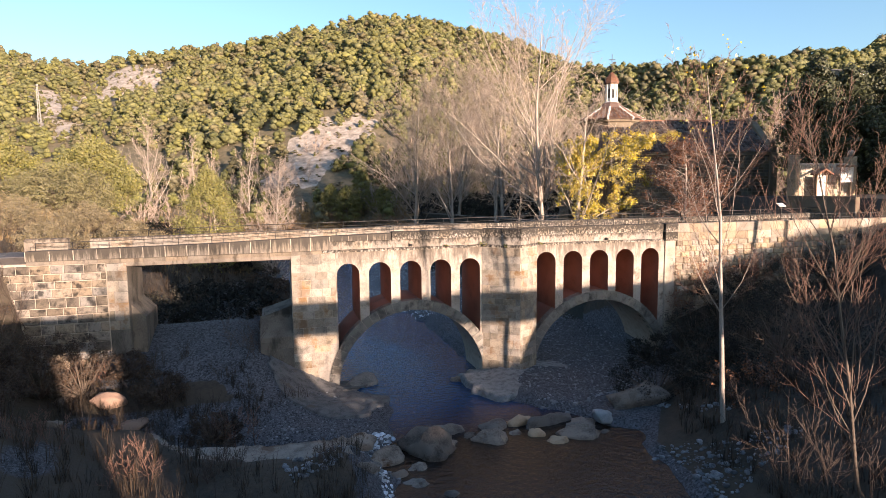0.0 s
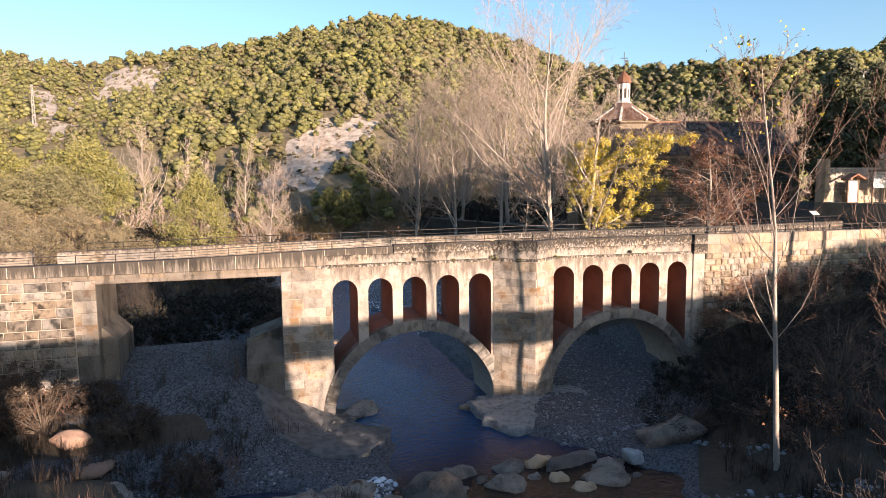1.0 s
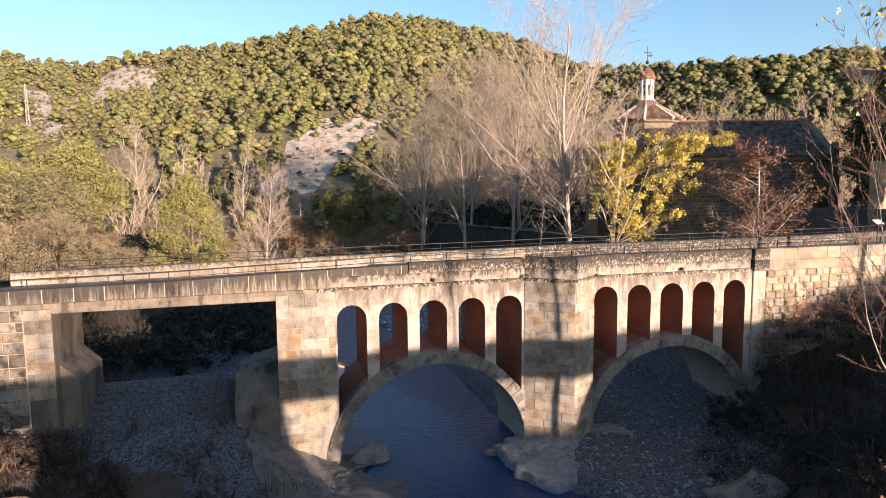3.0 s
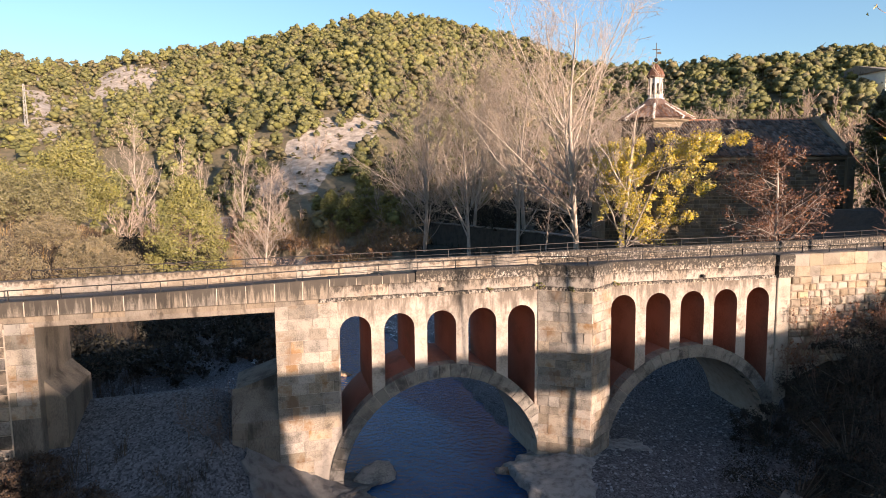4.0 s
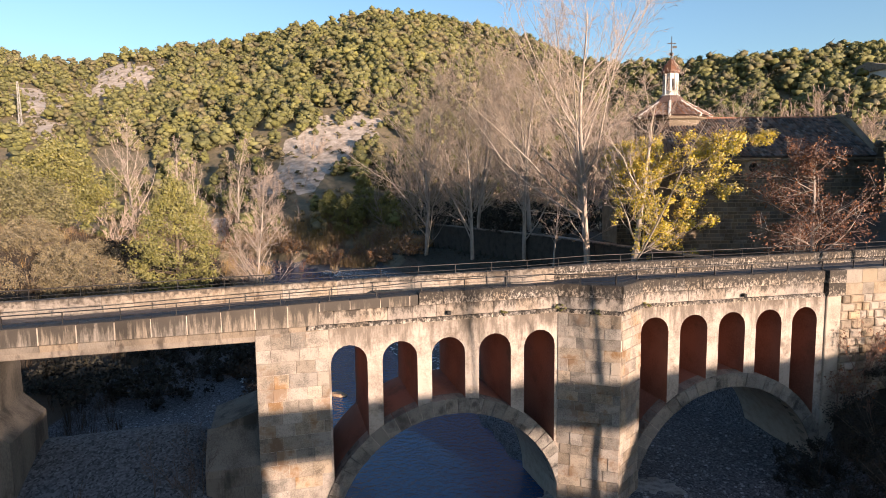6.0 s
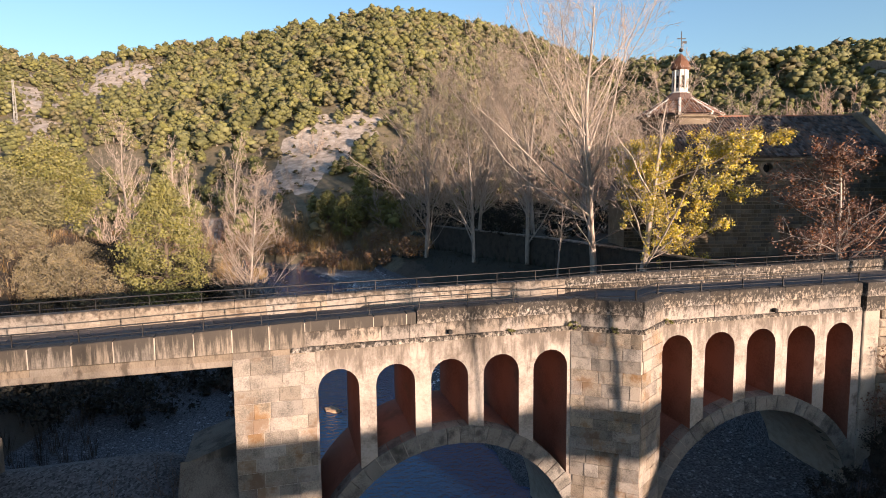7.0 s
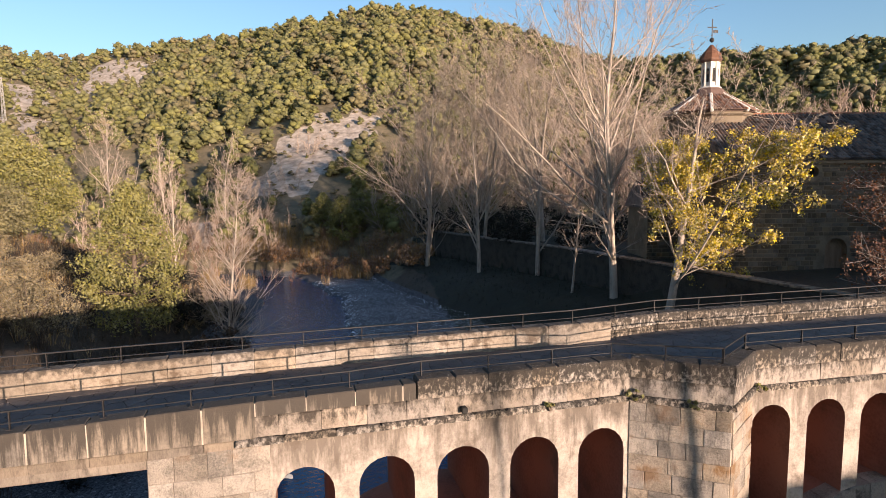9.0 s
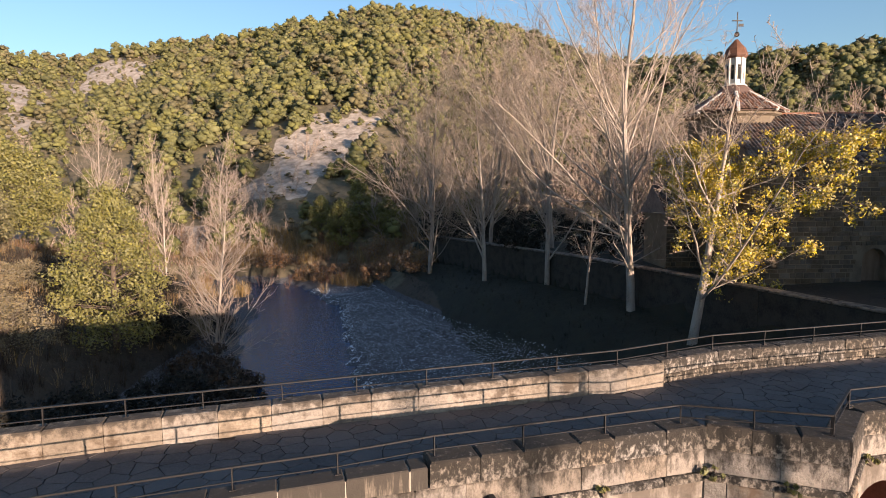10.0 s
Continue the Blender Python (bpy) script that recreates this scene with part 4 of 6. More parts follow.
    box(bm, x1 + 0.1, x1 + 0.7, y0 - 0.2, y0 + 0.4, ev - 0.2, ev + 0.75, 0.06)
    part("finial", bm, CHURCH, t, "stone ball on a short pedestal")
    # crossing: drum, tiled eight-sided roof and lantern
    cx, cy = 37.75, 64.7

    def octagon(r, z, turn=22.5):
        return [(cx + r * math.cos(radians(turn + 45 * i)), cy + r * math.sin(radians(turn + 45 * i)), z) for i in range(8)]

    def loft(name, rings, material, label=""):
        bm = bmesh.new()
        rows = [[bm.verts.new(p) for p in octagon(r, z)] for r, z in rings]
        for a, b in zip(rows, rows[1:]):
            for i in range(8):
                bm.faces.new((a[i], a[(i + 1) % 8], b[(i + 1) % 8], b[i]))
        bm.faces.new(rows[-1])
        bm.faces.new(rows[0][::-1])
        return part(name, bm, material, t, label)
    loft("drum", [(3.3, 14), (3.3, 18.7), (3.6, 18.85), (3.6, 19.05)], CHURCH, "stone drum under the dome")
    loft("dome_bed", [(3.8, 19.05), (2.3, 20.0), (0.9, 21.3)], ROOF_RED)
    for i in range(8):
        a = octagon(3.9, 19.1)
        p, q = Vector(a[i]), Vector(a[(i + 1) % 8])
        top = Vector((cx, cy, 21.45))
        mid = (p + q) / 2
        tile_roof("dome_tiles", t, p, q - p, (top - mid), 12, 9, ROOF_RI, taper=lambda u, s: abs(u - 0.5) < 0.5 * (1 - s) + 0.03, seed=30 + i)
        part("hip", boxed(-0.17, 0.17, -0.12, 0.14, 0, (top - p).length, 0.05), WHITE, t).matrix_basis = Matrix.Translation(p) @ (top - p).to_track_quat("Z", "X").to_matrix().to_4x4()
    loft("lantern_base", [(0.9, 20.9), (0.9, 21.35), (0.75, 21.45)], WHITE)
    loft("lantern_core", [(0.64, 21.4), (0.64, 23.5)], WHITE, "white plastered lantern")
    for i in range(8):
        a = radians(22.5 + 45 * i)
        part("lantern_post", boxed(cx + 0.62 * math.cos(a) - 0.09, cx + 0.62 * math.cos(a) + 0.09, cy + 0.62 * math.sin(a) - 0.09, cy + 0.62 * math.sin(a) + 0.09, 21.3, 23.5, 0.02), WHITE, t)
    for i in range(8):
        a = 45 * i
        part("lantern_window", boxed(-0.02, 0.02, -0.1, 0.1, 21.8, 22.9), DARK, t, "dark slit window").matrix_basis = Matrix.Translation((cx, cy, 0)) @ pose(0, 0, 0, 0, 0, a) @ Matrix.Translation((0.6, 0, 0))
    loft("lantern_cornice", [(0.75, 23.45), (0.88, 23.6), (0.88, 23.75)], ROOF_RED)
    loft("lantern_cap", [(0.88, 23.7), (0.7, 24.2), (0.36, 24.6), (0.12, 24.9)], ROOF_RED, "small red tiled cap")
    bm = bmesh.new()
    bmesh.ops.create_uvsphere(bm, u_segments=10, v_segments=6, radius=0.2, matrix=Matrix.Translation((cx, cy, 25.3)))
    box(bm, cx - 0.03, cx + 0.03, cy - 0.03, cy + 0.03, 25.1, 27.0)
    box(bm, cx - 0.4, cx + 0.4, cy - 0.03, cy + 0.03, 26.3, 26.38)
    box(bm, cx + 0.1, cx + 0.5, cy - 0.02, cy + 0.02, 25.9, 26.12)
    part("weather_vane", bm, IRON, t, "iron cross and vane")
    # low wing on the left
    part("wing", boxed(32.8, 35.6, 65, 70, 3, 11.2), CHURCH, t)
    joined_facing("wing_facing", t, (32.8, 65, 0), 0, 2.8, 5, 11.1, CHURCH_I, seed=8)
    bm = bmesh.new()
    prism(bm, [(64.6, 11.2), (70.4, 11.2), (67.5, 13.6)], 32.5, 35.6, lambda u, v, d: (d, u, v))
    part("wing_roof", bm, ROOF, t)
    tile_roof("wing_tiles", t, (32.5, 64.55, 11.22), (3.1, 0, 0), (0, 2.95, 2.4), 12, 10, ROOF_I, seed=5)
    t.matrix_basis = pose(40, 58, 0) @ pose(0, 0, 0, 0, 0, -14) @ pose(-40, -58, 0)
    return t


church()


# ---- trees and scrub ----
def tubes(segs, sides):
    """Open tapered tubes for rows of x0 y0 z0 x1 y1 z1 r0 r1."""
    s = np.asarray(segs, float)
    p, q, r0, r1 = s[:, :3], s[:, 3:6], s[:, 6], s[:, 7]
    d = q - p
    d /= np.maximum(np.linalg.norm(d, axis=1, keepdims=True), 1e-6)
    a = np.where(np.abs(d[:, 2:3]) > 0.9, np.array([[1.0, 0, 0]]), np.array([[0, 0, 1.0]]))
    u = np.cross(d, a)
    u /= np.linalg.norm(u, axis=1, keepdims=True)
    w = np.cross(d, u)
    ang = np.arange(sides) * 2 * np.pi / sides
    ring = u[:, None] * np.cos(ang)[None, :, None] + w[:, None] * np.sin(ang)[None, :, None]
    lo, hi = p[:, None] + ring * r0[:, None, None], q[:, None] + ring * r1[:, None, None]
    v = np.concatenate([lo, hi], 1).reshape(-1, 3)
    base = (np.arange(len(s)) * 2 * sides)[:, None]
    k = np.arange(sides)
    f = np.stack([base + k, base + (k + 1) % sides, base + sides + (k + 1) % sides, base + sides + k], -1).reshape(-1, 4)
    return v, f


def bulk_mesh(name, v, f, material, smooth_it=False):
    """A mesh from arrays; all faces have the same number of corners."""
    me = bpy.data.meshes.new(name)
    n = f.shape[1]
    me.vertices.add(len(v)), me.vertices.foreach_set("co", np.ascontiguousarray(v, np.float32).ravel())
    me.loops.add(f.size), me.loops.foreach_set("vertex_index", f.ravel().astype(np.int32))
    me.polygons.add(len(f)), me.polygons.foreach_set("loop_start", np.arange(0, f.size, n, dtype=np.int32))
    if smooth_it:
        me.polygons.foreach_set("use_smooth", np.ones(len(f), bool))
    me.materials.append(material)
    me.update(calc_edges=True)
    return me


def grow(seed, h, r, first=0.25, counts=(16, 7, 5, 4), angles=(42, 40, 42, 45), ratio=(0.5, 0.5, 0.5, 0.5), lift=0.35, stems=1, lean=0.05, crook=0.10, taper=0.85, rmin=0.013, limb=(0.35, 0.6)):
    """A bare tree: thick segments, fine segments, and twig ends."""
    rnd = random.Random(seed)
    thick, fine, ends = [], [], []

    def turn(d, angle, spin):
        a = Vector((0, 0, 1)) if abs(d.z) < 0.95 else Vector((1, 0, 0))
        u = d.cross(a).normalized()
        w = d.cross(u)
        side = u * math.cos(spin) + w * math.sin(spin)
        return (d * math.cos(angle) + side * math.sin(angle)).normalized()

    def branch(p, d, length, rad, level):
        steps = (10, 6, 4, 2, 1)[level]
        wob = crook * (0.4 if level == 0 else 1.0)
        pts = [p]
        step = length / steps
        for i in range(steps):
            d = (d + Vector((rnd.gauss(0, wob), rnd.gauss(0, wob), rnd.gauss(0, wob) + lift * 0.25 * (level > 0)))).normalized()
            q = p + d * step
            r0 = rad * (1 - taper * i / steps)
            r1 = rad * (1 - taper * (i + 1) / steps)
            (thick if level < 3 and len(counts) > 3 or level < 2 else fine).append((*p, *q, max(r0, rmin), max(r1, rmin * 0.8)))
            p = q
            pts.append(p)
            if level >= len(counts):
                continue
            f = (i + 1) / steps
            if level == 0 and f < first:
                continue
            n = counts[level] / steps / (1 - first if level == 0 else 1)
            n = int(n) + (rnd.random() < n - int(n))
            for _ in range(n):
                l = length * ratio[level] * (1.15 - 0.75 * f if level == 0 else 1.1 - 0.6 * f) * rnd.uniform(0.65, 1.2)
                s = p - d * step * rnd.random()
                branch(s, turn(d, radians(angles[level] * rnd.uniform(0.7, 1.3)), rnd.uniform(0, 6.283)), l, max(r1 * (rnd.uniform(*limb) if level == 0 else rnd.uniform(0.35, 0.6)), 0.007), level + 1)
        if level >= len(counts) - 1:
            ends.append(p)
    for s in range(stems):
        a = rnd.uniform(0, 6.283)
        k = 0.0 if stems == 1 else rnd.uniform(0.12, 0.3)
        branch(Vector((k * math.cos(a), k * math.sin(a), -0.3)), Vector((lean * rnd.uniform(-1, 1) + k * math.cos(a) * 1.2, lean * rnd.uniform(-1, 1) + k * math.sin(a) * 1.2, 1)).normalized(), h * rnd.uniform(0.85, 1.0), r, 0)
    return thick, fine, ends


def leaf_cloud(centres, radii, per, size, rng, squash=0.8, shell=0.5):
    """Small leaf triangles scattered in clumps round the given centres."""
    c = np.repeat(np.asarray(centres, float), per, 0)
    rr = np.repeat(np.asarray(radii, float), per)
    d = rng.normal(size=c.shape)
    d /= np.linalg.norm(d, axis=1, keepdims=True)
    k = shell + (1 - shell) * rng.random(len(c))
    p = c + d * (rr * k)[:, None] * np.array([1, 1, squash])
    a = rng.normal(size=p.shape)
    a /= np.linalg.norm(a, axis=1, keepdims=True)
    b = np.cross(a, d + 0.3 * rng.normal(size=p.shape))
    b /= np.maximum(np.linalg.norm(b, axis=1, keepdims=True), 1e-6)
    s = size * rng.uniform(0.6, 1.3, len(p))[:, None]
    v = np.stack([p - a * s * 0.5 - b * s * 0.3, p + a * s * 0.5 - b * s * 0.3, p + b * s * 0.6], 1).reshape(-1, 3)
    f = np.arange(len(v)).reshape(-1, 3)
    return v, f


def ground_at(x, y):
    return float(land(np.array([x]), np.array([y]))[0])


def bare_tree(name, label, seed, at, h, r, bark=BARK_PALE, twig=TWIG, leaves=None, group="", sink=0.0, z=None, **kw):
    thick, fine, ends = grow(seed, h, r, **kw)
    t = thing(name, label, "tree", (at[0], at[1], (ground_at(*at) if z is None else z) - sink), group)
    v, f = tubes(thick, 5)
    child("trunk", bulk_mesh("trunk", v, f, bark, True), t)
    v, f = tubes(fine, 3)
    child("crown", bulk_mesh("crown", v, f, twig), t, "fine bare twigs")
    if leaves:
        share, per, size, material, pick = leaves
        rng = np.random.RandomState(seed)
        e = np.array([p for p in ends if pick(p) and rng.rand() < share])
        v, f = leaf_cloud(e, np.full(len(e), 0.45), per, size, rng, 1.0, 0.1)
        child("leaves", bulk_mesh("leaves", v, f, material), t, "last autumn leaves")
    return t


def pine_points(rng, h, w, n, low=0.28):
    """Clump centres of a pine crown: layered and uneven."""
    u = rng.random(n) ** 0.8
    z = h * (low + (0.96 - low) * u)
    prof = np.sin(np.pi * np.clip(0.22 + 0.80 * u, 0, 1)) ** 0.8
    a = rng.uniform(0, 2 * np.pi, n)
    rr = w * 0.5 * prof * np.sqrt(rng.uniform(0.15, 1, n))
    return np.stack([rr * np.cos(a), rr * np.sin(a), z], 1), w * rng.uniform(0.08, 0.17, n)


def pine_tree(name, label, seed, at, h, w, material, clumps=110, per=70, size=0.22, group="", z=None, low=0.28):
    rng = np.random.RandomState(seed)
    t = thing(name, label, "tree", (at[0], at[1], ground_at(*at) if z is None else z), group)
    c, r = pine_points(rng, h, w, clumps, low)
    segs = [(0, 0, -0.3, 0.1, 0, h * 0.5, 0.03 * h ** 0.9, 0.02 * h ** 0.9), (0.1, 0, h * 0.5, 0, 0.1, h * 0.95, 0.02 * h ** 0.9, 0.02)]
    for q in c[::3]:
        segs.append((0.05, 0, q[2] * 0.85, *q, 0.05, 0.015))
    v, f = tubes(segs, 5)
    child("trunk", bulk_mesh("trunk", v, f, BARK_DARK, True), t)
    v, f = leaf_cloud(c, r, per, size, rng, 0.75, 0.35)
    child("crown", bulk_mesh("crown", v, f, material), t, "dense needle clumps")
    return t


def bush(name, label, seed, at, h, w, material, clumps=60, per=60, size=0.16, z=None, group="", stretch=1.0):
    rng = np.random.RandomState(seed)
    t = thing(name, label, "shrub", (at[0], at[1], (ground_at(*at) if z is None else z) - 0.1), group)
    a, k = rng.uniform(0, 2 * np.pi, clumps), np.sqrt(rng.random(clumps))
    zz = h * rng.uniform(0.12, 0.9, clumps) * np.sqrt(1 - 0.75 * k ** 2)
    c = np.stack([w / 2 * k * np.cos(a) * stretch, w / 2 * k * np.sin(a), zz], 1)
    segs = [(0, 0, 0, *q, 0.04, 0.01) for q in c[::2]]
    v, f = tubes(segs, 4)
    tagged(child("stem", bulk_mesh("stem", v, f, BARK_DARK), t), kind="stuff")
    v, f = leaf_cloud(c, w * rng.uniform(0.06, 0.14, clumps), per, size, rng, 0.9, 0.2)
    child("foliage", bulk_mesh("foliage", v, f, material), t)
    return t


def scatter(name, label, category, template, places, scales, turns, material, rounded=False):
    """One object of many copies of a small template."""
    v0, f0 = template
    n, m = len(places), len(v0)
    c, s = np.cos(turns), np.sin(turns)
    x = v0[None, :, 0] * c[:, None] - v0[None, :, 1] * s[:, None]
    y = v0[None, :, 0] * s[:, None] + v0[None, :, 1] * c[:, None]
    z = np.broadcast_to(v0[None, :, 2], x.shape)
    v = np.stack([x, y, z], -1) * np.asarray(scales)[:, None, :] + np.asarray(places)[:, None, :]
    f = (f0[None] + (np.arange(n) * m)[:, None, None]).reshape(-1, f0.shape[1])
    return tagged(new(name, bulk_mesh(name, v.reshape(-1, 3), f, material, rounded)), label, category, kind="stuff")


def crown_template(rg, lumps=11, sprays=90, size=0.042):
    """A distant pine crown: overlapping uneven lumps, their rims broken by needle sprays."""
    bm = bmesh.new()
    bmesh.ops.create_icosphere(bm, subdivisions=1, radius=1.0)
    iv = np.array([tuple(q.co) for q in bm.verts])
    fi = np.array([[q.index for q in fc.verts] for fc in bm.faces])
    bm.free()
    u = (np.arange(lumps) + 0.5) / lumps
    prof = np.sin(np.pi * np.clip(0.25 + 0.72 * u, 0, 1)) ** 0.9
    a = np.arange(lumps) * 2.4 + rg.uniform(-0.5, 0.5, lumps)
    rr = 0.40 * prof * rg.uniform(0.25, 0.8, lumps)
    c = np.stack([rr * np.cos(a), rr * np.sin(a), 0.16 + 0.74 * u], 1)
    rad = (0.12 + 0.17 * prof) * rg.uniform(0.8, 1.2, lumps)
    V = [p + iv * r * rg.uniform(0.45, 1.2, (len(iv), 1)) * np.array([1, 1, 0.7]) for p, r in zip(c, rad)]
    F = [fi + len(iv) * k for k in range(lumps)]
    k = rg.randint(0, lumps, sprays)
    d = rg.normal(size=(sprays, 3))
    d /= np.linalg.norm(d, axis=-1, keepdims=True)
    p = c[k] + d * (rad[k] * rg.uniform(0.55, 1.1, sprays))[:, None] * np.array([1, 1, 0.75])
    t = np.cross(d, rg.normal(size=d.shape))
    t /= np.linalg.norm(t, axis=-1, keepdims=True)
    w = np.cross(d, t) + 0.6 * d * rg.normal(size=(sprays, 1))
    q = size * rg.uniform(0.6, 1.3, (sprays, 1))
    v = np.stack([p - t * q * 0.45 - w * q * 0.8, p + t * q * 0.45 - w * q * 0.8, p + w * q * 1.7], 1).reshape(-1, 3)
    V, F = np.concatenate(V), np.concatenate(F)
    return np.concatenate([V, v]), np.concatenate([F, np.arange(len(v)).reshape(-1, 3) + len(V)])


HILL_PINE = mat("hill_pine", (0.042, 0.046, 0.014), (0.128, 0.124, 0.042), 0.16, fine=6, rough=0.85, bump=0, rand=0.15, per_island=True)
HILL_FRESH = mat("hill_young_pine", (0.046, 0.05, 0.015), (0.15, 0.143, 0.048), 0.16, fine=6, rough=0.85, bump=0, rand=0.15, per_island=True)
HILL_OLIVE = mat("hill_oak", (0.04, 0.036, 0.016), (0.13, 0.113, 0.054), 0.16, fine=6, rough=0.85, bump=0, rand=0.15, per_island=True)


def hill_woods():
    """Pines over the hillsides, thin on the bare rock, with low scrub between them."""
    rng = np.random.RandomState(11)

    def spread(n):
        b, u = rng.uniform(-24, 53, n), rng.random(n)
        foot, dist = np.interp(b, FOOT[:, 0], FOOT[:, 1]), np.interp(b, RIDGE[:, 0], RIDGE[:, 2])
        r = np.sqrt((foot + 4) ** 2 + u * ((dist * 1.04) ** 2 - (foot + 4) ** 2))
        return b, r, foot, r * np.sin(np.radians(b)), r * np.cos(np.radians(b))
    b, r, foot, x, y = spread(16000)
    bare = limestone(x, y, 0 * x)
    n = len(b)
    keep = (rng.random(n) > bare * 0.76) & (bumps(x, y, 11, 31) + rng.normal(0, 0.5, n) > -0.6)
    keep &= ~((b > -2) & (b < 30) & (r < foot + 22) & (rng.random(n) < 0.8)) & ~((b > -17) & (b < -1) & (r < foot + 16) & (rng.random(n) < 0.6)) & ~((b > 22) & (b < 50) & (r < 186) & (rng.random(n) < 0.88))
    x, y, r, b = (q[keep][:5200] for q in (x, y, r, b))
    z = land(x, y) - 0.3
    kinds = rng.randint(0, 5, len(x))
    near = r < 205
    small = np.where(limestone(x, y, 0 * x) > 0.3, 0.45, 1.0)
    tv, tf = tubes([(0, 0, -0.1, 0, 0, 0.5, 0.03, 0.02)], 4)
    for k in range(5):
        for close in (True, False):
            rg = np.random.RandomState(100 + k)
            v, f = crown_template(rg, 10, 420, 0.034) if close else crown_template(rg, 7, 170, 0.045)
            m = (kinds == k) & (near == close)
            c = m.sum()
            h = (2.8 + 5.0 * rng.random(c) ** 1.3) * np.clip(r[m] / 230, 0.66, 1.1) * np.where(b[m] < -8, 0.85, 1.0) * small[m]
            w = h * rng.uniform(0.8, 1.15, c)
            at, size = np.stack([x[m], y[m], z[m]], 1), np.stack([w, w, h], 1)
            scatter("pine_wood", "Aleppo pines covering the hillside in low sun", "woods", (v, f), at, size, rng.uniform(0, 6.28, c), (HILL_PINE, HILL_FRESH, HILL_PINE, HILL_OLIVE, HILL_PINE)[k])
            scatter("pine_trunks", "grey pine trunks on the hillside", "woods", (tv, tf), at, size, rng.uniform(0, 6.28, c), BARK_MID)
    b, r, foot, x, y = spread(5200)
    h = rng.uniform(0.5, 1.7, len(x))
    scatter("hill_scrub", "low olive-green scrub between the hillside pines", "shrub", crown_template(np.random.RandomState(9), 2, 26, 0.12), np.stack([x, y, land(x, y) - 0.15], 1), np.stack([h * 1.7, h * 1.7, h], 1), rng.uniform(0, 6.28, len(x)), HILL_OLIVE)


hill_woods()

# leafless scrub at the foot of the hill, and bare trees below the ridge beyond the church
def bare_scrub(name, label, seed, n, bearings, radii, heights, material):
    rng = np.random.RandomState(seed)
    b, r = rng.uniform(*bearings, n), rng.uniform(*radii, n)
    x, y = r * np.sin(np.radians(b)), r * np.cos(np.radians(b))
    h = rng.uniform(*heights, n)
    th, fi, en = grow(seed, 1.0, 0.014, first=0.12, counts=(10, 4), angles=(38, 40), ratio=(0.55, 0.5), lift=0.4, rmin=0.0032, stems=2)
    v, f = tubes(th + fi, 3)
    scatter(name, label, "woods", (v, f), np.stack([x, y, land(x, y)], 1), np.stack([h, h, h], 1), rng.uniform(0, 6.28, n), material)


bare_scrub("bare_scrub", "pinkish leafless scrub at the foot of the hill", 301, 60, (-19, 4), (112, 165), (3.5, 8), TWIG)
bare_scrub("bare_wood", "brown leafless trees on the slope beyond the church", 302, 120, (23, 48), (112, 184), (8, 13), mat("brown_twig", (0.16, 0.115, 0.085), (0.30, 0.225, 0.175), 0.5, bump=0))
bare_scrub("bare_wood", "brown leafless trees behind the riverside grove", 304, 34, (10, 23), (114, 150), (9, 14), GREY_TWIG)
bare_scrub("bare_scrub", "russet leafless scrub along the shaded bank", 303, 30, (-4, 14), (104, 122), (2, 4), TWIG_RED)

# bare poplars along the churchyard wall and upstream
POP = dict(ratio=(0.85, 0.46, 0.5, 0.5), group="river poplars", rmin=0.012, limb=(0.36, 0.54))
bare_tree("poplar_tree", "tall bare pale-barked poplar beside the churchyard wall", 1, (31.0, 65.6), 28.5, 0.36, first=0.2, counts=(20, 10, 6, 3), angles=(52, 38, 38, 42), lift=0.42, lean=0.02, **POP)
bare_tree("poplar_tree", "pale poplar with yellow leaves on its lower boughs", 2, (30.4, 57.6), 19, 0.34, first=0.22, counts=(14, 9, 6, 4), angles=(50, 42, 42, 45), lift=0.25,
          leaves=(1.0, 26, 0.14, YELLOW, lambda p: p.z < 13.5 and p.x > -3.0 + 0.3 * (p.z - 4)), **POP)
bare_tree("poplar_tree", "bare poplar at the foot of the churchyard wall", 3, (29.6, 78.0), 24, 0.28, first=0.14, counts=(16, 9, 7, 3), angles=(36, 40, 40, 45), lift=0.45, bark=BARK_MID, twig=GREY_TWIG, **POP)
bare_tree("poplar_tree", "bare pale tree on the upstream bank", 4, (25.2, 84.0), 22, 0.27, first=0.12, counts=(16, 10, 7, 3), angles=(46, 42, 42, 45), lift=0.25, bark=BARK_MID, twig=GREY_TWIG, **POP)
bare_tree("poplar_tree", "bare twiggy tree on the upstream bank", 5, (21.5, 93.0), 22, 0.3, first=0.10, counts=(16, 9, 7, 3), angles=(54, 42, 42, 45), lift=0.25, bark=BARK_MID, twig=GREY_TWIG, **POP)
bare_tree("poplar_tree", "bare twiggy tree near the riverside wall", 6, (30.0, 98.0), 25, 0.3, first=0.15, counts=(14, 9, 6, 2), angles=(38, 40, 42, 45), lift=0.45, bark=BARK_MID, twig=GREY_TWIG, **POP)
bare_tree("poplar_tree", "tall bare tree beside the church wing", 7, (33.0, 84.0), 24, 0.3, first=0.15, counts=(14, 9, 6, 2), angles=(38, 40, 42, 45), lift=0.45, bark=BARK_MID, twig=GREY_TWIG, **POP)
bare_tree("sapling", "slim bare sapling before the churchyard wall", 8, (29.3, 69.9), 10, 0.13, first=0.4, counts=(10, 6, 4), angles=(45, 45, 45))
more = [(38, 96, 24), (44, 92, 22), (24.5, 103, 22), (34, 106, 24), (50, 90, 19), (62, 82, 17), (28, 90, 22), (40, 84, 20)]
src = [o for o in scene.objects if o.name.startswith("poplar_tree")]
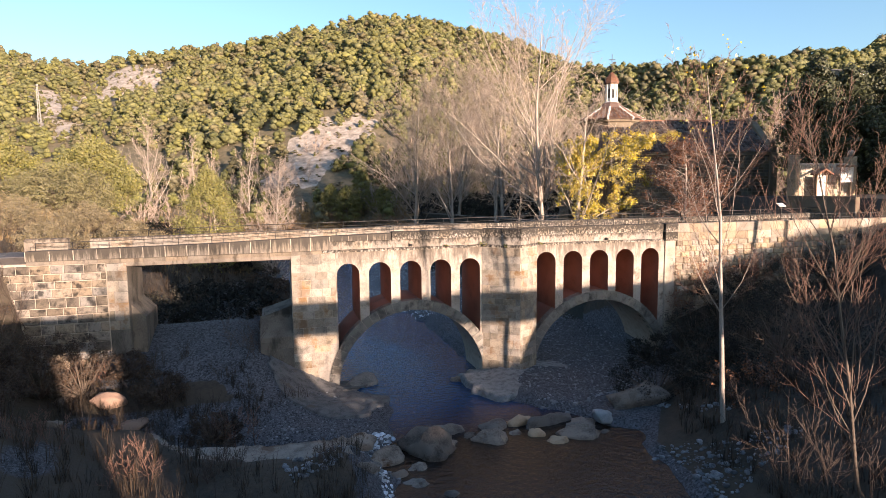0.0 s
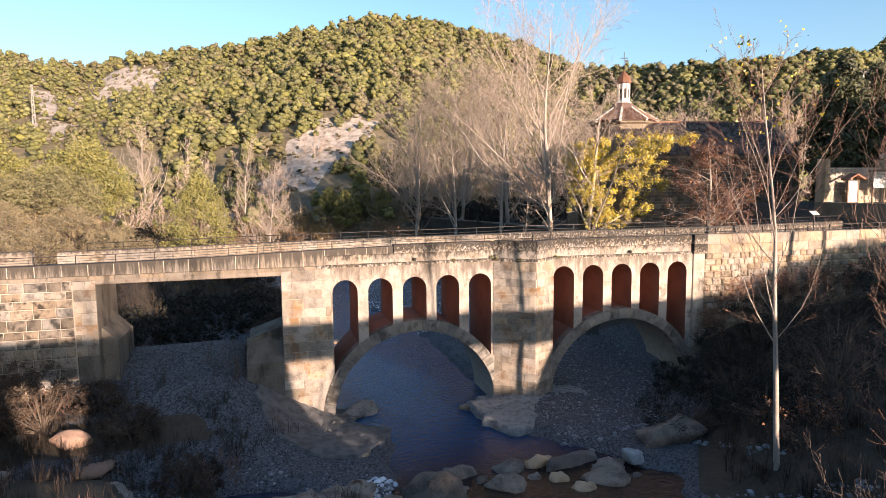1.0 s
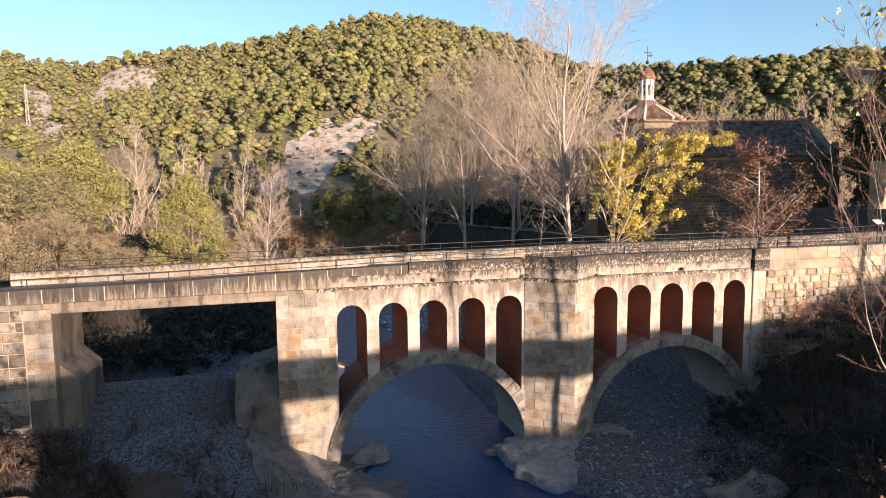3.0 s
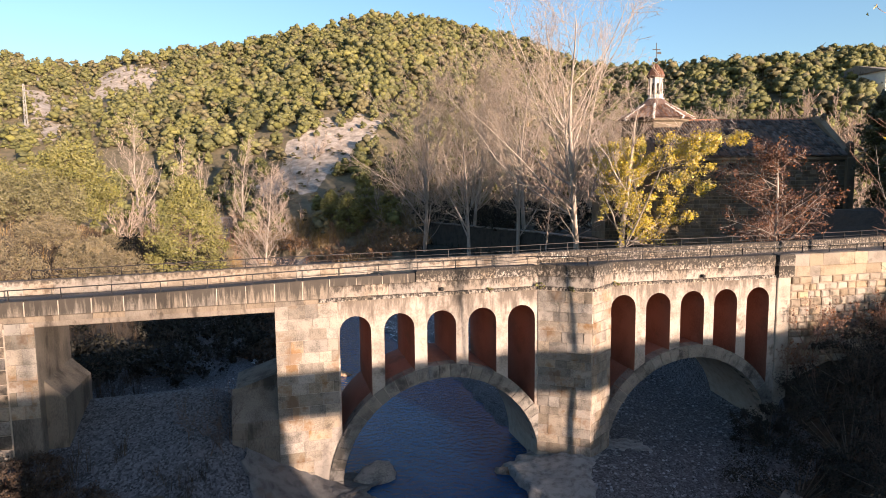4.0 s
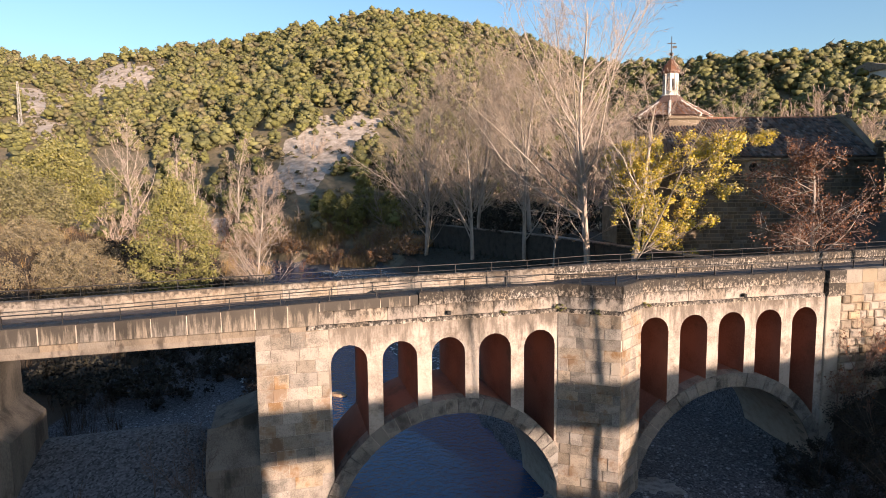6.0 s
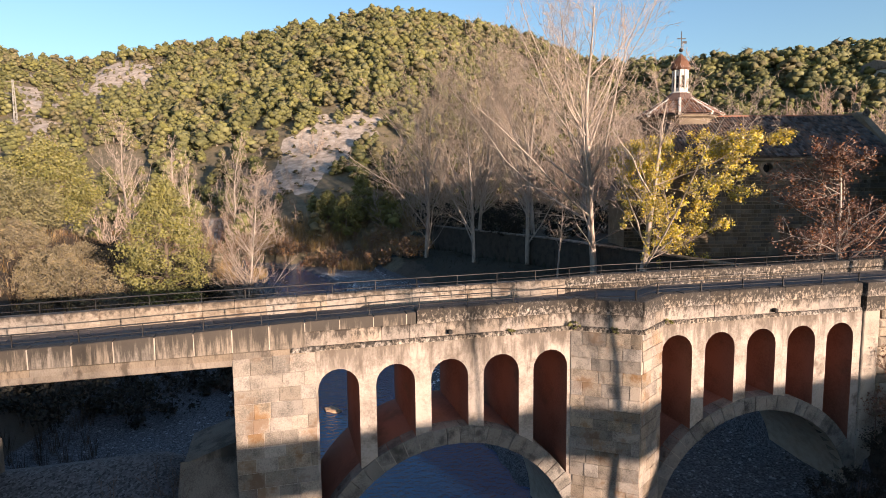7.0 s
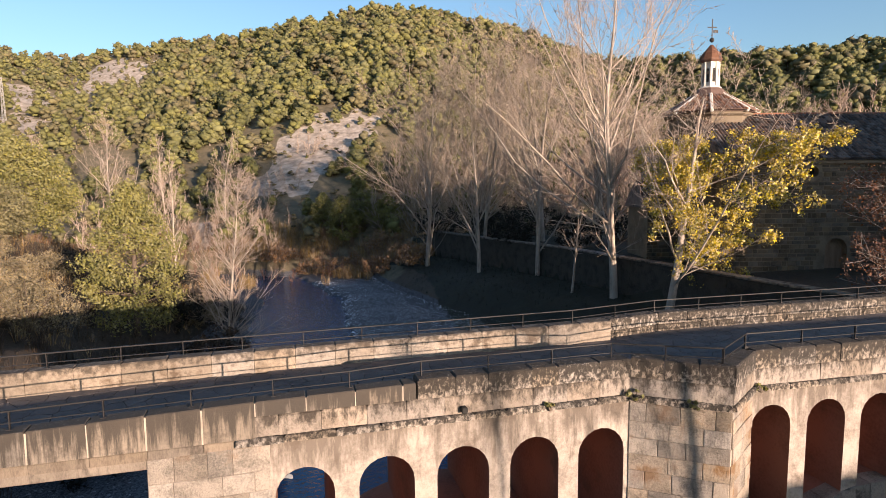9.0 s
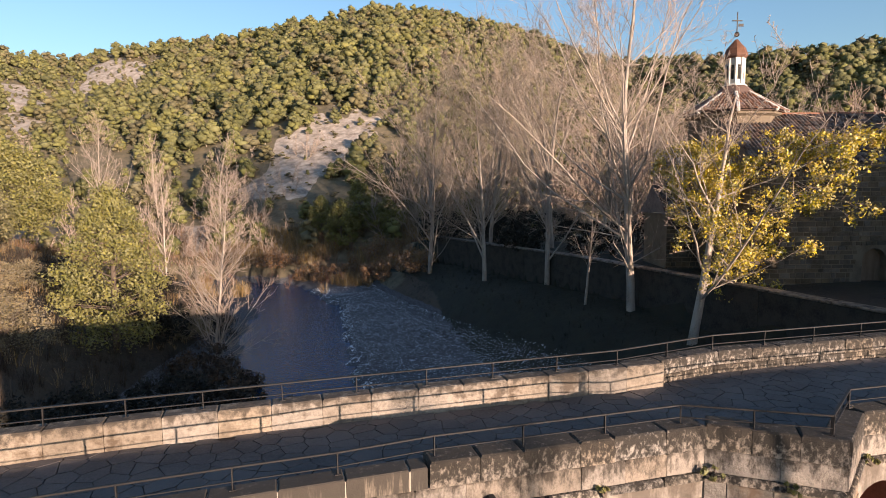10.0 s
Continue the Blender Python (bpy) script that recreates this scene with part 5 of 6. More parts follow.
for i, (x, y, h) in enumerate(more):
    s = src[3 + i % 4]
    k = h / (23, 23, 26, 25)[i % 4]
    o = copy_thing(s, pose(x, y, ground_at(x, y), 0, 0, 67 * i))
    o.scale = (k, k, k)
    tagged(o, "bare winter poplar in the riverside grove", group="grove poplars")

# left bank
bare_tree("poplar_tree", "slim bare young poplar on the river bank", 21, (-0.5, 70.0), 15.5, 0.12, first=0.05, counts=(60, 10, 5), angles=(54, 36, 38), ratio=(0.36, 0.45, 0.5), lift=0.3, rmin=0.010, group="bank poplars")
for i, (x, y, h) in enumerate([(-9.5, 106, 15), (-26, 145, 19), (-38, 150, 16), (-16, 140, 16), (-5, 130, 15), (-52, 140, 13), (-31, 118, 13), (-60, 130, 12)]):
    o = bare_tree("poplar_tree", "bare pale poplar across the river", 30 + i, (x, y), h, 0.24 if i == 1 else 0.15, first=0.08, counts=(26, 6, 4) if i != 1 else (16, 7, 5, 3), angles=(32, 34, 36) if i != 1 else (45, 40, 40, 40), ratio=(0.42, 0.45, 0.5) if i != 1 else (0.6, 0.5, 0.5, 0.5), lift=0.6, group="bank poplars")
pine_tree("pine_tree", "bright green young pine on the river bank", 41, (-6.8, 69.3), 11.5, 7.0, FRESH, 260, 90, 0.16, low=0.06)
pine_tree("pine_tree", "broad olive-green pine on the river bank", 42, (-27.5, 108), 12.5, 13, FRESH, 320, 90, 0.26, low=0.1)
pine_tree("pine_tree", "broad olive-green pine on the river bank", 46, (-38, 104), 10, 12, FRESH, 260, 80, 0.26, low=0.1)
bush("holm_oak", "dark round holm oak on the river bank", 43, (-28, 93), 7.5, 12.5, OLIVE, 240, 90, 0.2)
bush("holm_oak", "dark round holm oak on the river bank", 47, (-40, 92), 7, 12, OLIVE, 160, 90, 0.26)
SHRUB = mat("tan_green_leaves", (0.075, 0.062, 0.032), (0.205, 0.165, 0.095), 0.7, rough=0.75, bump=0, rand=0.28, per_island=True)
for i, (x, y, h, w) in enumerate([(-12.6, 66, 4.6, 6.4), (-15.0, 67.5, 4.0, 4.5), (-19.5, 62, 4.2, 6.5), (-16.5, 73, 3.4, 4.5), (-21, 77, 3.2, 6), (-25, 68, 3.6, 7), (-3.5, 76, 2.6, 4), (-17, 82, 2.6, 5), (-23, 84, 3.0, 6), (-10, 80, 2.2, 3.5), (-29, 78, 3.0, 6)]):
    bush("riverside_shrub", "grey-green willow shrub on the river bank", 50 + i, (x, y), h, w, SHRUB, 150, 75, 0.11, group="bank shrubs")
for i, (x, y, h, w) in enumerate([(13.5, 117, 7.5, 5.0), (17.0, 121, 8.5, 5.5), (11.0, 122, 6.0, 4.5), (21.0, 118, 6.5, 5.0)]):
    pine_tree("pine_tree", "green pine in the shaded gully below the bare rock", 47 + i + 10, (x, y), h, w, FRESH, 130, 60, 0.24, "gully pines", low=0.06)


# ---- foreground trees, whose shadows reach the bridge ----
bare_tree("birch_tree", "slim pale bare tree with a few yellow leaves", 61, (18.2, 20.6), 16.5, 0.12, first=0.32, counts=(20, 7, 5), limb=(0.22, 0.42), angles=(34, 36, 40), ratio=(0.50, 0.45, 0.5), lift=0.5, crook=0.07, z=1.6, rmin=0.006,
          leaves=(0.10, 3, 0.13, YELLOW, lambda p: p.z > 12.0), twig=TWIG_RED, bark=BARK_MID)
# Dark bark carries the bank's shade on this pale tree.
bare_tree("birch_tree", "pale bare forked tree on the shaded bank", 62, (17.3, 13.4), 15.0, 0.075, first=0.3, counts=(20, 8, 5), angles=(28, 34, 40), ratio=(0.50, 0.45, 0.5), lift=0.6, z=0.6, rmin=0.005, bark=BARK_DARK, twig=TWIG_RED)
bare_tree("birch_tree", "bare tree beside the retaining wall", 64, (35.6, 20.6), 14, 0.2, first=0.4, counts=(14, 6, 4), angles=(36, 36, 40), lift=0.5)
bare_tree("birch_tree", "bare tree beside the retaining wall", 65, (38.2, 21.0), 13, 0.2, first=0.4, counts=(14, 6, 4), angles=(36, 36, 40), lift=0.5)
bare_tree("rowan_tree", "low spreading tree with russet twigs and dead leaves", 66, (31.6, 40.6), 7.5, 0.14, first=0.15, counts=(16, 7, 5, 3), angles=(60, 48, 45, 45), ratio=(0.75, 0.5, 0.5, 0.5), lift=0.05, bark=BARK_PALE, twig=TWIG_RED,
          leaves=(0.8, 3, 0.11, RUSSET, lambda p: True))
bare_tree("rowan_tree", "small russet shrub by the churchyard", 67, (36.2, 46.5), 3.6, 0.07, first=0.08, counts=(14, 6, 4), angles=(55, 48, 45), ratio=(0.75, 0.5, 0.5), lift=0.1, twig=TWIG_RED, leaves=(0.4, 3, 0.11, RUSSET, lambda p: True), stems=2)


def twig_bush(name, label, seed, at, h, stems, twig, group="", z=None, angles=(40, 40), counts=(8, 4), spread=0.45, leaves=None):
    """A shrub of many thin bare stems."""
    rnd = random.Random(seed)
    t = thing(name, label, "shrub", (at[0], at[1], (ground_at(*at) if z is None else z) - 0.1), group)
    fine, ends = [], []
    for s in range(stems):
        a, k = rnd.uniform(0, 6.283), rnd.uniform(0.1, spread) * h
        hh = h * rnd.uniform(0.6, 1.0)
        th, fi, en = grow(seed * 100 + s, hh, 0.022, first=0.2, counts=counts, angles=angles, ratio=(0.5, 0.5), lift=0.4, lean=0.45, crook=0.12, rmin=0.007)
        for q in th + fi:
            fine.append((q[0] + k * math.cos(a), q[1] + k * math.sin(a), q[2], q[3] + k * math.cos(a), q[4] + k * math.sin(a), q[5], q[6], q[7]))
        ends += [Vector((e.x + k * math.cos(a), e.y + k * math.sin(a), e.z)) for e in en]
    v, f = tubes(fine, 3)
    child("stem", bulk_mesh("stem", v, f, twig), t)
    if leaves:
        rng = np.random.RandomState(seed)
        e = np.array([tuple(p) for p in ends if rng.rand() < leaves[0]])
        v, f = leaf_cloud(e, np.full(len(e), 0.2), leaves[1], leaves[2], rng, 1.0, 0.2)
        child("foliage", bulk_mesh("foliage", v, f, leaves[3]), t)
    return t


twig_bush("bramble", "russet bramble tangle round the foot of a slim tree", 70, (20.3, 21.2), 3.0, 14, TWIG_RED, z=1.6, spread=0.4, angles=(65, 55), leaves=(0.6, 4, 0.10, RUSSET))
twig_bush("bramble", "russet bramble tangle on the shaded bank", 71, (20.4, 20.5), 1.8, 8, TWIG_RED, z=2.2, angles=(65, 55))
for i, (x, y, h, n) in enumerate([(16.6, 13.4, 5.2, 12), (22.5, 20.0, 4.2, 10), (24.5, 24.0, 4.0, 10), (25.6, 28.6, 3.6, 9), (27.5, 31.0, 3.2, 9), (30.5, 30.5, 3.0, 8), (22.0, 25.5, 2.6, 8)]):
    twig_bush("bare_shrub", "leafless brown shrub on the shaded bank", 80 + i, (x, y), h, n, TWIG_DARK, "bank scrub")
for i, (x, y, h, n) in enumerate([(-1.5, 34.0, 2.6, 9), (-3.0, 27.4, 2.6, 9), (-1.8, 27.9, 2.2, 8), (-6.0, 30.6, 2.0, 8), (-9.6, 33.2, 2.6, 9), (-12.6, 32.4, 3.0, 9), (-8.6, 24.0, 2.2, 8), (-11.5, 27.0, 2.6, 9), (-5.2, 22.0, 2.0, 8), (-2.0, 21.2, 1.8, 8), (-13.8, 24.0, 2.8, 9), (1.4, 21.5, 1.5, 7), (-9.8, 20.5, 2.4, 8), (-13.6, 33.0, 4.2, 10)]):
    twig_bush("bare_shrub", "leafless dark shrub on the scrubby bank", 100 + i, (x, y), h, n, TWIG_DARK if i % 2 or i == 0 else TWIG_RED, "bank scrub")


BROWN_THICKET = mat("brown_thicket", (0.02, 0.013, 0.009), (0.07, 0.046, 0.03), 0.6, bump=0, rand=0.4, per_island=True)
# Bank shade goes into near-black leaf colour; a paler russet copy stands in sun.
LIT_THICKET = mat("lit_russet_thicket", (0.10, 0.058, 0.034), (0.24, 0.15, 0.085), 0.6, bump=0, rand=0.4, per_island=True)
SHADE_THICKET = mat("shade_dark_thicket", (0.005, 0.005, 0.0035), (0.02, 0.018, 0.011), 0.6, bump=0, rand=0.4, per_island=True)
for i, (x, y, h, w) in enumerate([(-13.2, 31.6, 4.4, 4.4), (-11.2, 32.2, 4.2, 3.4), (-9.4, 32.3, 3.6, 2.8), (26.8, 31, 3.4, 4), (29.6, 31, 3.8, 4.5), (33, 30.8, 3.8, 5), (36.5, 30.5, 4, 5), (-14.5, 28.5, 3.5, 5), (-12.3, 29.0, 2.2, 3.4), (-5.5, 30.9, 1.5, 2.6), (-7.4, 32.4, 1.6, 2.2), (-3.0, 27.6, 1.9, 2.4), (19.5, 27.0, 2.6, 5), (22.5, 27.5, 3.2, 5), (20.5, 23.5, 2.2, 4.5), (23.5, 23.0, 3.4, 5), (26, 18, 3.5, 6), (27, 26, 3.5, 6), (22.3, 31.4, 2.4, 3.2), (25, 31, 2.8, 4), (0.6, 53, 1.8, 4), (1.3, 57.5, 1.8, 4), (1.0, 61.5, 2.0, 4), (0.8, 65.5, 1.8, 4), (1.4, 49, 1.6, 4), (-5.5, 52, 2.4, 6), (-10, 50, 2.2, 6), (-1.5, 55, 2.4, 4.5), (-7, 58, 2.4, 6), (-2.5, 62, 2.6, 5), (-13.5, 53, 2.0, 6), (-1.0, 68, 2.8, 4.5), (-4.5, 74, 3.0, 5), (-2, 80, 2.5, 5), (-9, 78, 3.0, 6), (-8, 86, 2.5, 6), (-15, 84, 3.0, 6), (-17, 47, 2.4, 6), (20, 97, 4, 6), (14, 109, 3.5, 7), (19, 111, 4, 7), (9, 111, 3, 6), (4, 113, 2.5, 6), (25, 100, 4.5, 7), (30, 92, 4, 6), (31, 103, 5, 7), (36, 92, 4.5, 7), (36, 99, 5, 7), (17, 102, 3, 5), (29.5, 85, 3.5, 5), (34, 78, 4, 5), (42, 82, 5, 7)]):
    bush("thicket", "dense river bank thicket, its colour keyed to shade or sun", 500 + i, (x, y), h, w, (BROWN_THICKET if x < 0 else SHADE_THICKET) if y < 34 else (LIT_THICKET if y > 95 and x < 22 else BROWN_THICKET if -1.2 < x < 2 else SHADE_THICKET), 60, 110 if y < 34 else 45, 0.07 if y < 34 else 0.2, group="bank thickets")
for i, (x, y, z0, h, n) in enumerate([(26.0, 32.0, 5.0, 2.6, 9), (28.2, 31.9, 5.2, 2.6, 9), (30.6, 31.8, 5.4, 2.4, 8), (33.4, 31.7, 5.6, 2.4, 8), (25.0, 32.2, 3.4, 2.4, 8)]):
    twig_bush("wall_shrub", "brown leafless shrub growing against the retaining wall", 520 + i, (x, y), h, n, TWIG_RED, "wall shrubs", z=z0, leaves=(0.35, 3, 0.09, RUSSET))


# unseen leafless trees added by the gap, breaking up the light under the deck
for i, (x, y, h, n) in enumerate([(17.0, -2.5, 8.5, 14), (18.8, -3.2, 8.0, 14), (9.5, -2.0, 9.0, 14), (12.2, -2.6, 8.5, 12), (7.4, -1.5, 8.0, 12)]):
    twig_bush("willow", "unseen leafless willow added by the gap of the road bridge", 560 + i, (x, y), h, n, TWIG_DARK, "downstream willows", counts=(8, 4), spread=0.22)


# ---- dry grass and reeds ----
def tuft(seed, blades=12, h=1.0, lean=0.6, width=0.009):
    rng = np.random.RandomState(seed)
    a = rng.uniform(0, 2 * np.pi, blades)
    k = rng.uniform(0.05, lean, blades)
    hh = h * rng.uniform(0.5, 1.0, blades)
    b = np.stack([0.18 * np.cos(a) * rng.rand(blades), 0.18 * np.sin(a) * rng.rand(blades), np.zeros(blades)], 1)
    tip = b + np.stack([k * np.cos(a), k * np.sin(a), hh], 1)
    mid = (b + tip) / 2 + np.array([0, 0, 0.12])
    side = np.stack([-np.sin(a), np.cos(a), 0 * a], 1) * width
    v = np.stack([b - side, b + side, mid + side * 0.7, mid - side * 0.7, tip], 1).reshape(-1, 3)
    i = (np.arange(blades) * 5)[:, None]
    return v, np.concatenate([i + np.array([[0, 1, 2]]), i + np.array([[0, 2, 3]]), i + np.array([[3, 2, 4]])])


def strew(name, label, category, seed, n, box4, test, material, h=(0.5, 1.2), template=None):
    rng = np.random.RandomState(seed)
    x, y = rng.uniform(box4[0], box4[1], n), rng.uniform(box4[2], box4[3], n)
    z = land(x, y)
    m = test(x, y, z)
    x, y, z = x[m], y[m], z[m]
    hh = rng.uniform(*h, len(x))
    return scatter(name, label, category, template or tuft(seed), np.stack([x, y, z - 0.03], 1), np.stack([hh * 1.1, hh * 1.1, hh], 1), rng.uniform(0, 6.28, len(x)), material)


# Stalk colour is pulled towards black to carry the banks' shade.
DRY_SHADE = mat("dead_shade_stalks", (0.014, 0.0095, 0.006), (0.05, 0.034, 0.021), 0.8, bump=0, rand=0.45, per_island=True)
# Grass darkened almost to black for the shade it lies in.
SHADE_GRASS = mat("rough_grass", (0.0047, 0.0058, 0.0023), (0.0137, 0.0148, 0.0055), 0.8, bump=0, rand=0.4, per_island=True)
strew("dead_grass", "dead brown grass and weeds on the scrubby bank", "grass", 1, 1900, (-17, 3, 12, 34), lambda x, y, z: (z > 0.75) & (bumps(x, y, 2.2, 51) > -0.35), DRY_SHADE, (0.4, 1.1))
strew("dead_grass", "dead weeds along the foot of the gravel bank", "grass", 8, 900, (-10, -1, 27.5, 32.6), lambda x, y, z: bumps(x, y, 1.2, 55) > -0.15, DRY_SHADE, (0.25, 0.7))
strew("dead_grass", "dead brown weeds on the shaded bank", "grass", 2, 3200, (14, 42, 10, 33), lambda x, y, z: (z > 0.7), DRY_SHADE, (0.4, 1.2))
strew("dead_grass", "dark weeds on the bank upstream", "grass", 3, 3200, (-24, 3, 38, 100), lambda x, y, z: (z > 0.5) & (y > 43), DRY_SHADE, (0.5, 1.5))
strew("rough_grass", "rough grass below the churchyard wall, its shade put into the colour", "grass", 4, 3600, (10, 34, 40, 112), lambda x, y, z: (z > 0.55), SHADE_GRASS, (0.25, 0.6))
strew("reeds", "tawny dry reeds on the sunlit river bank", "grass", 5, 4600, (-6, 26, 99, 124), lambda x, y, z: (z > 0.4) & (bumps(x, y, 3, 52) > -0.45), STRAW, (1.0, 2.3))
strew("reeds", "russet dead undergrowth on the sunlit bank", "grass", 6, 1800, (-30, 30, 108, 132), lambda x, y, z: (z > 0.6) & (bumps(x, y, 4, 53) > -0.2), mat("dead_undergrowth", (0.091, 0.052, 0.0292), (0.195, 0.1235, 0.0748), 0.8, bump=0, rand=0.4, per_island=True), (0.8, 2.0))
strew("reeds", "tawny weeds between the bank trees", "grass", 7, 3000, (-60, 0, 62, 140), lambda x, y, z: (z > 1.2) & (bumps(x, y, 5, 54) > -0.4), STRAW, (0.6, 1.6))


for i, (x, y, z0) in enumerate([(12.0, 33.72, 8.12), (9.7, 33.7, 8.12), (15.5, 33.3, 8.12), (13.1, 32.85, 8.1)]):
    bush("fern_tuft", "small green fern rooted in a joint of the parapet", 590 + i, (x, y), 0.42 if i == 0 else 0.28, 0.5 if i == 0 else 0.3, FRESH, 9, 14, 0.08, z=z0, group="wall ferns")


# ---- boulders and gravel ----
def boulder_mesh(seed, material, flat=0.65):
    rng = np.random.RandomState(seed)
    bm = bmesh.new()
    bmesh.ops.create_icosphere(bm, subdivisions=3, radius=1.0)
    cuts = [Vector(rng.normal(size=3)).normalized() for _ in range(9)]
    offs = rng.uniform(0.45, 0.85, 9)
    for v in bm.verts:
        p = v.co.copy()
        for c, o in zip(cuts, offs):
            d = p.dot(c)
            if d > o:
                p -= c * (d - o) * 0.95
        p += p.normalized() * (0.20 * noise.noise(p * 2.2 + Vector((seed, 0, 0))) + 0.12 * noise.noise(p * 5 + Vector((0, seed, 0))) + 0.06 * noise.noise(p * 11 + Vector((0, seed, 5))))
        v.co = Vector((p.x, p.y, p.z * flat))
    me = bpy.data.meshes.new("boulder")
    bm.to_mesh(me)
    bm.free()
    me.materials.append(material)
    for p in me.polygons:
        p.use_smooth = True
    return me


PALE_ROCK = mat("pale_rock", (0.195, 0.208, 0.221), (0.3575, 0.3705, 0.377), 2.2, bump=0.9)
TAN_ROCK = mat("tan_rock", (0.3042, 0.1859, 0.1014), (0.4647, 0.3211, 0.2028), 1.2, bump=0.5, spots=(0.1183, 0.0592, 0.0254), spot_scale=0.9, spot_at=0.55)
RED_SOIL = mat("reddish_rock", (0.169, 0.0975, 0.065), (0.273, 0.1755, 0.1235), 1.0, bump=0.7)
BOULDERS = [boulder_mesh(200 + i, ROCK, (0.8, 0.95, 0.7, 0.85)[i % 4]) for i in range(6)]


def boulder(x, y, r, material=None, long=1.0, label="", seed=0, sink=0.25):
    rnd = random.Random(seed)
    me = boulder_mesh(300 + seed, material, 0.9) if material else BOULDERS[seed % 6]
    ob = new("boulder", me)
    k = r * 0.95
    ob.matrix_basis = pose(x, y, max(ground_at(x, y), -0.25) + r * 0.6 * (0.5 - sink) + 0.05, 0, 0, rnd.uniform(-30, 30)) @ Matrix.Diagonal((k * long, k * 0.85, k, 1))
    tagged(ob, label or "grey-brown river boulder lying in shallow water", "rock", "river boulders")


for i, (x, y, r, lo) in enumerate([(7.6, 26.4, 0.95, 1), (6.2, 24.5, 1.3, 1.2), (4.3, 24.3, 0.9, 1.3), (3.3, 25.3, 0.8, 1.1), (2.3, 25.0, 0.6, 1.2), (9.7, 26.3, 0.72, 1.2), (12.7, 26.1, 0.95, 1.7), (9.3, 24.8, 0.72, 1.5), (13.4, 24.2, 0.85, 1.5), (14.0, 25.4, 0.75, 1.4), (18.3, 26.2, 1.0, 1.7), (16.9, 26.2, 0.9, 1.3), (3.1, 21.8, 0.42, 1.2), (6.1, 20.7, 0.36, 1.3), (5.0, 21.9, 0.5, 1.4), (8.4, 25.8, 0.45, 1.2), (1.4, 25.4, 0.5, 1.2), (4.4, 22.9, 0.42, 1.2), (-10.0, 33.0, 0.9, 1.2), (-10.2, 31.9, 0.4, 1), (4.8, 34.6, 1.0, 1.3), (10.6, 33.6, 0.7, 1.3), (0.2, 23.2, 0.6, 1.5), (-3.4, 24.9, 0.45, 1.4), (-8.9, 25.9, 0.4, 1.6), (1.6, 23.6, 0.7, 1.4), (5.4, 23.2, 0.5, 1.2), (7.2, 25.2, 0.5, 1.3), (10.6, 25.3, 0.4, 1.2), (14.6, 24.3, 0.35, 1.2)]):
    boulder(x, y, r, long=lo, seed=i)
boulder(15.2, 25.2, 0.62, PALE_ROCK, 1.0, "bluish white boulder in the shallows", 41)
boulder(11.3, 26.4, 0.72, TAN_ROCK, 1.2, "tan boulder with a sunlit face", 42)
boulder(11.5, 24.9, 0.5, TAN_ROCK, 1.0, "rusty tan boulder in the shallows", 43)
boulder(12.1, 24.0, 0.5, TAN_ROCK, 1.3, "tan boulder in the shallows", 44)
boulder(-7.9, 30.6, 0.6, RED_SOIL, 1.6, "reddish rock outcrop on the scrubby bank", 45)
boulder(-6.6, 29.0, 0.5, RED_SOIL, 1.7, "reddish rock outcrop on the scrubby bank", 46)
boulder(4.6, 63.5, 0.5, None, 1.0, "dark stone standing in the stream", 3)
boulder(4.9, 49.6, 0.55, TAN_ROCK, 1.2, "tan stone in the riffle upstream", 47)
boulder(3.6, 48.4, 0.35, PALE_ROCK, 1.2, "white stone in the riffle upstream", 48)
boulder(6.4, 47.2, 0.4, TAN_ROCK, 1.1, "tan stone in the riffle upstream", 49)


def rock_apron(name, label, outline, centre, top, seed, material, draped=False):
    """A flat worn rock shelf with a ragged rim."""
    rng = np.random.RandomState(seed)
    pts = []
    n = len(outline)
    for i in range(n):
        a, b = np.array(outline[i]), np.array(outline[(i + 1) % n])
        k = max(2, int(np.hypot(*(b - a)) / 0.22))
        for j in range(k):
            p = a + (b - a) * j / k
            pts.append(p + 0.16 * np.array([bumps(p[:1] * 3, p[1:] * 3, 1.0, seed)[0], bumps(p[1:] * 3, p[:1] * 3, 1.0, seed + 1)[0]]))
    pts = np.array(pts)
    m = len(pts)
    c = np.array(centre)
    rings = []
    for s, z in [(1.03, -0.5), (1.0, top - 0.2), (0.98, top - 0.06), (0.955, top - 0.01)] + [(0.93 - 0.045 * k, top + 0.015 * k) for k in range(20)]:
        q = c + (pts - c) * s
        zz = np.full(m, z) + (0.07 * bumps(q[:, 0], q[:, 1], 0.8, seed + 2) + 0.05 * np.abs(bumps(q[:, 0], q[:, 1], 0.3, seed + 3)) + 0.025 * bumps(q[:, 0], q[:, 1], 0.11, seed + 4)) * (s < 1.02)
        if draped and s < 1.02:
            zz = np.maximum(zz, land(q[:, 0], q[:, 1]) + 0.07 + zz - z)
        rings.append(np.column_stack([q, zz]))
    v = np.concatenate(rings + [np.array([[c[0], c[1], max(top + 0.3, ground_at(*c) + 0.1 if draped else 0)]])])
    f = []
    for r in range(len(rings) - 1):
        for i in range(m):
            f.append((r * m + i, r * m + (i + 1) % m, (r + 1) * m + (i + 1) % m, (r + 1) * m + i))
    last = (len(rings) - 1) * m
    f += [(last + i, last + (i + 1) % m, len(v) - 1) for i in range(m)]
    me = mesh_from(name, v, f, material)
    for p in me.polygons:
        p.use_smooth = True
    return tagged(new(name, me), label, "rock")


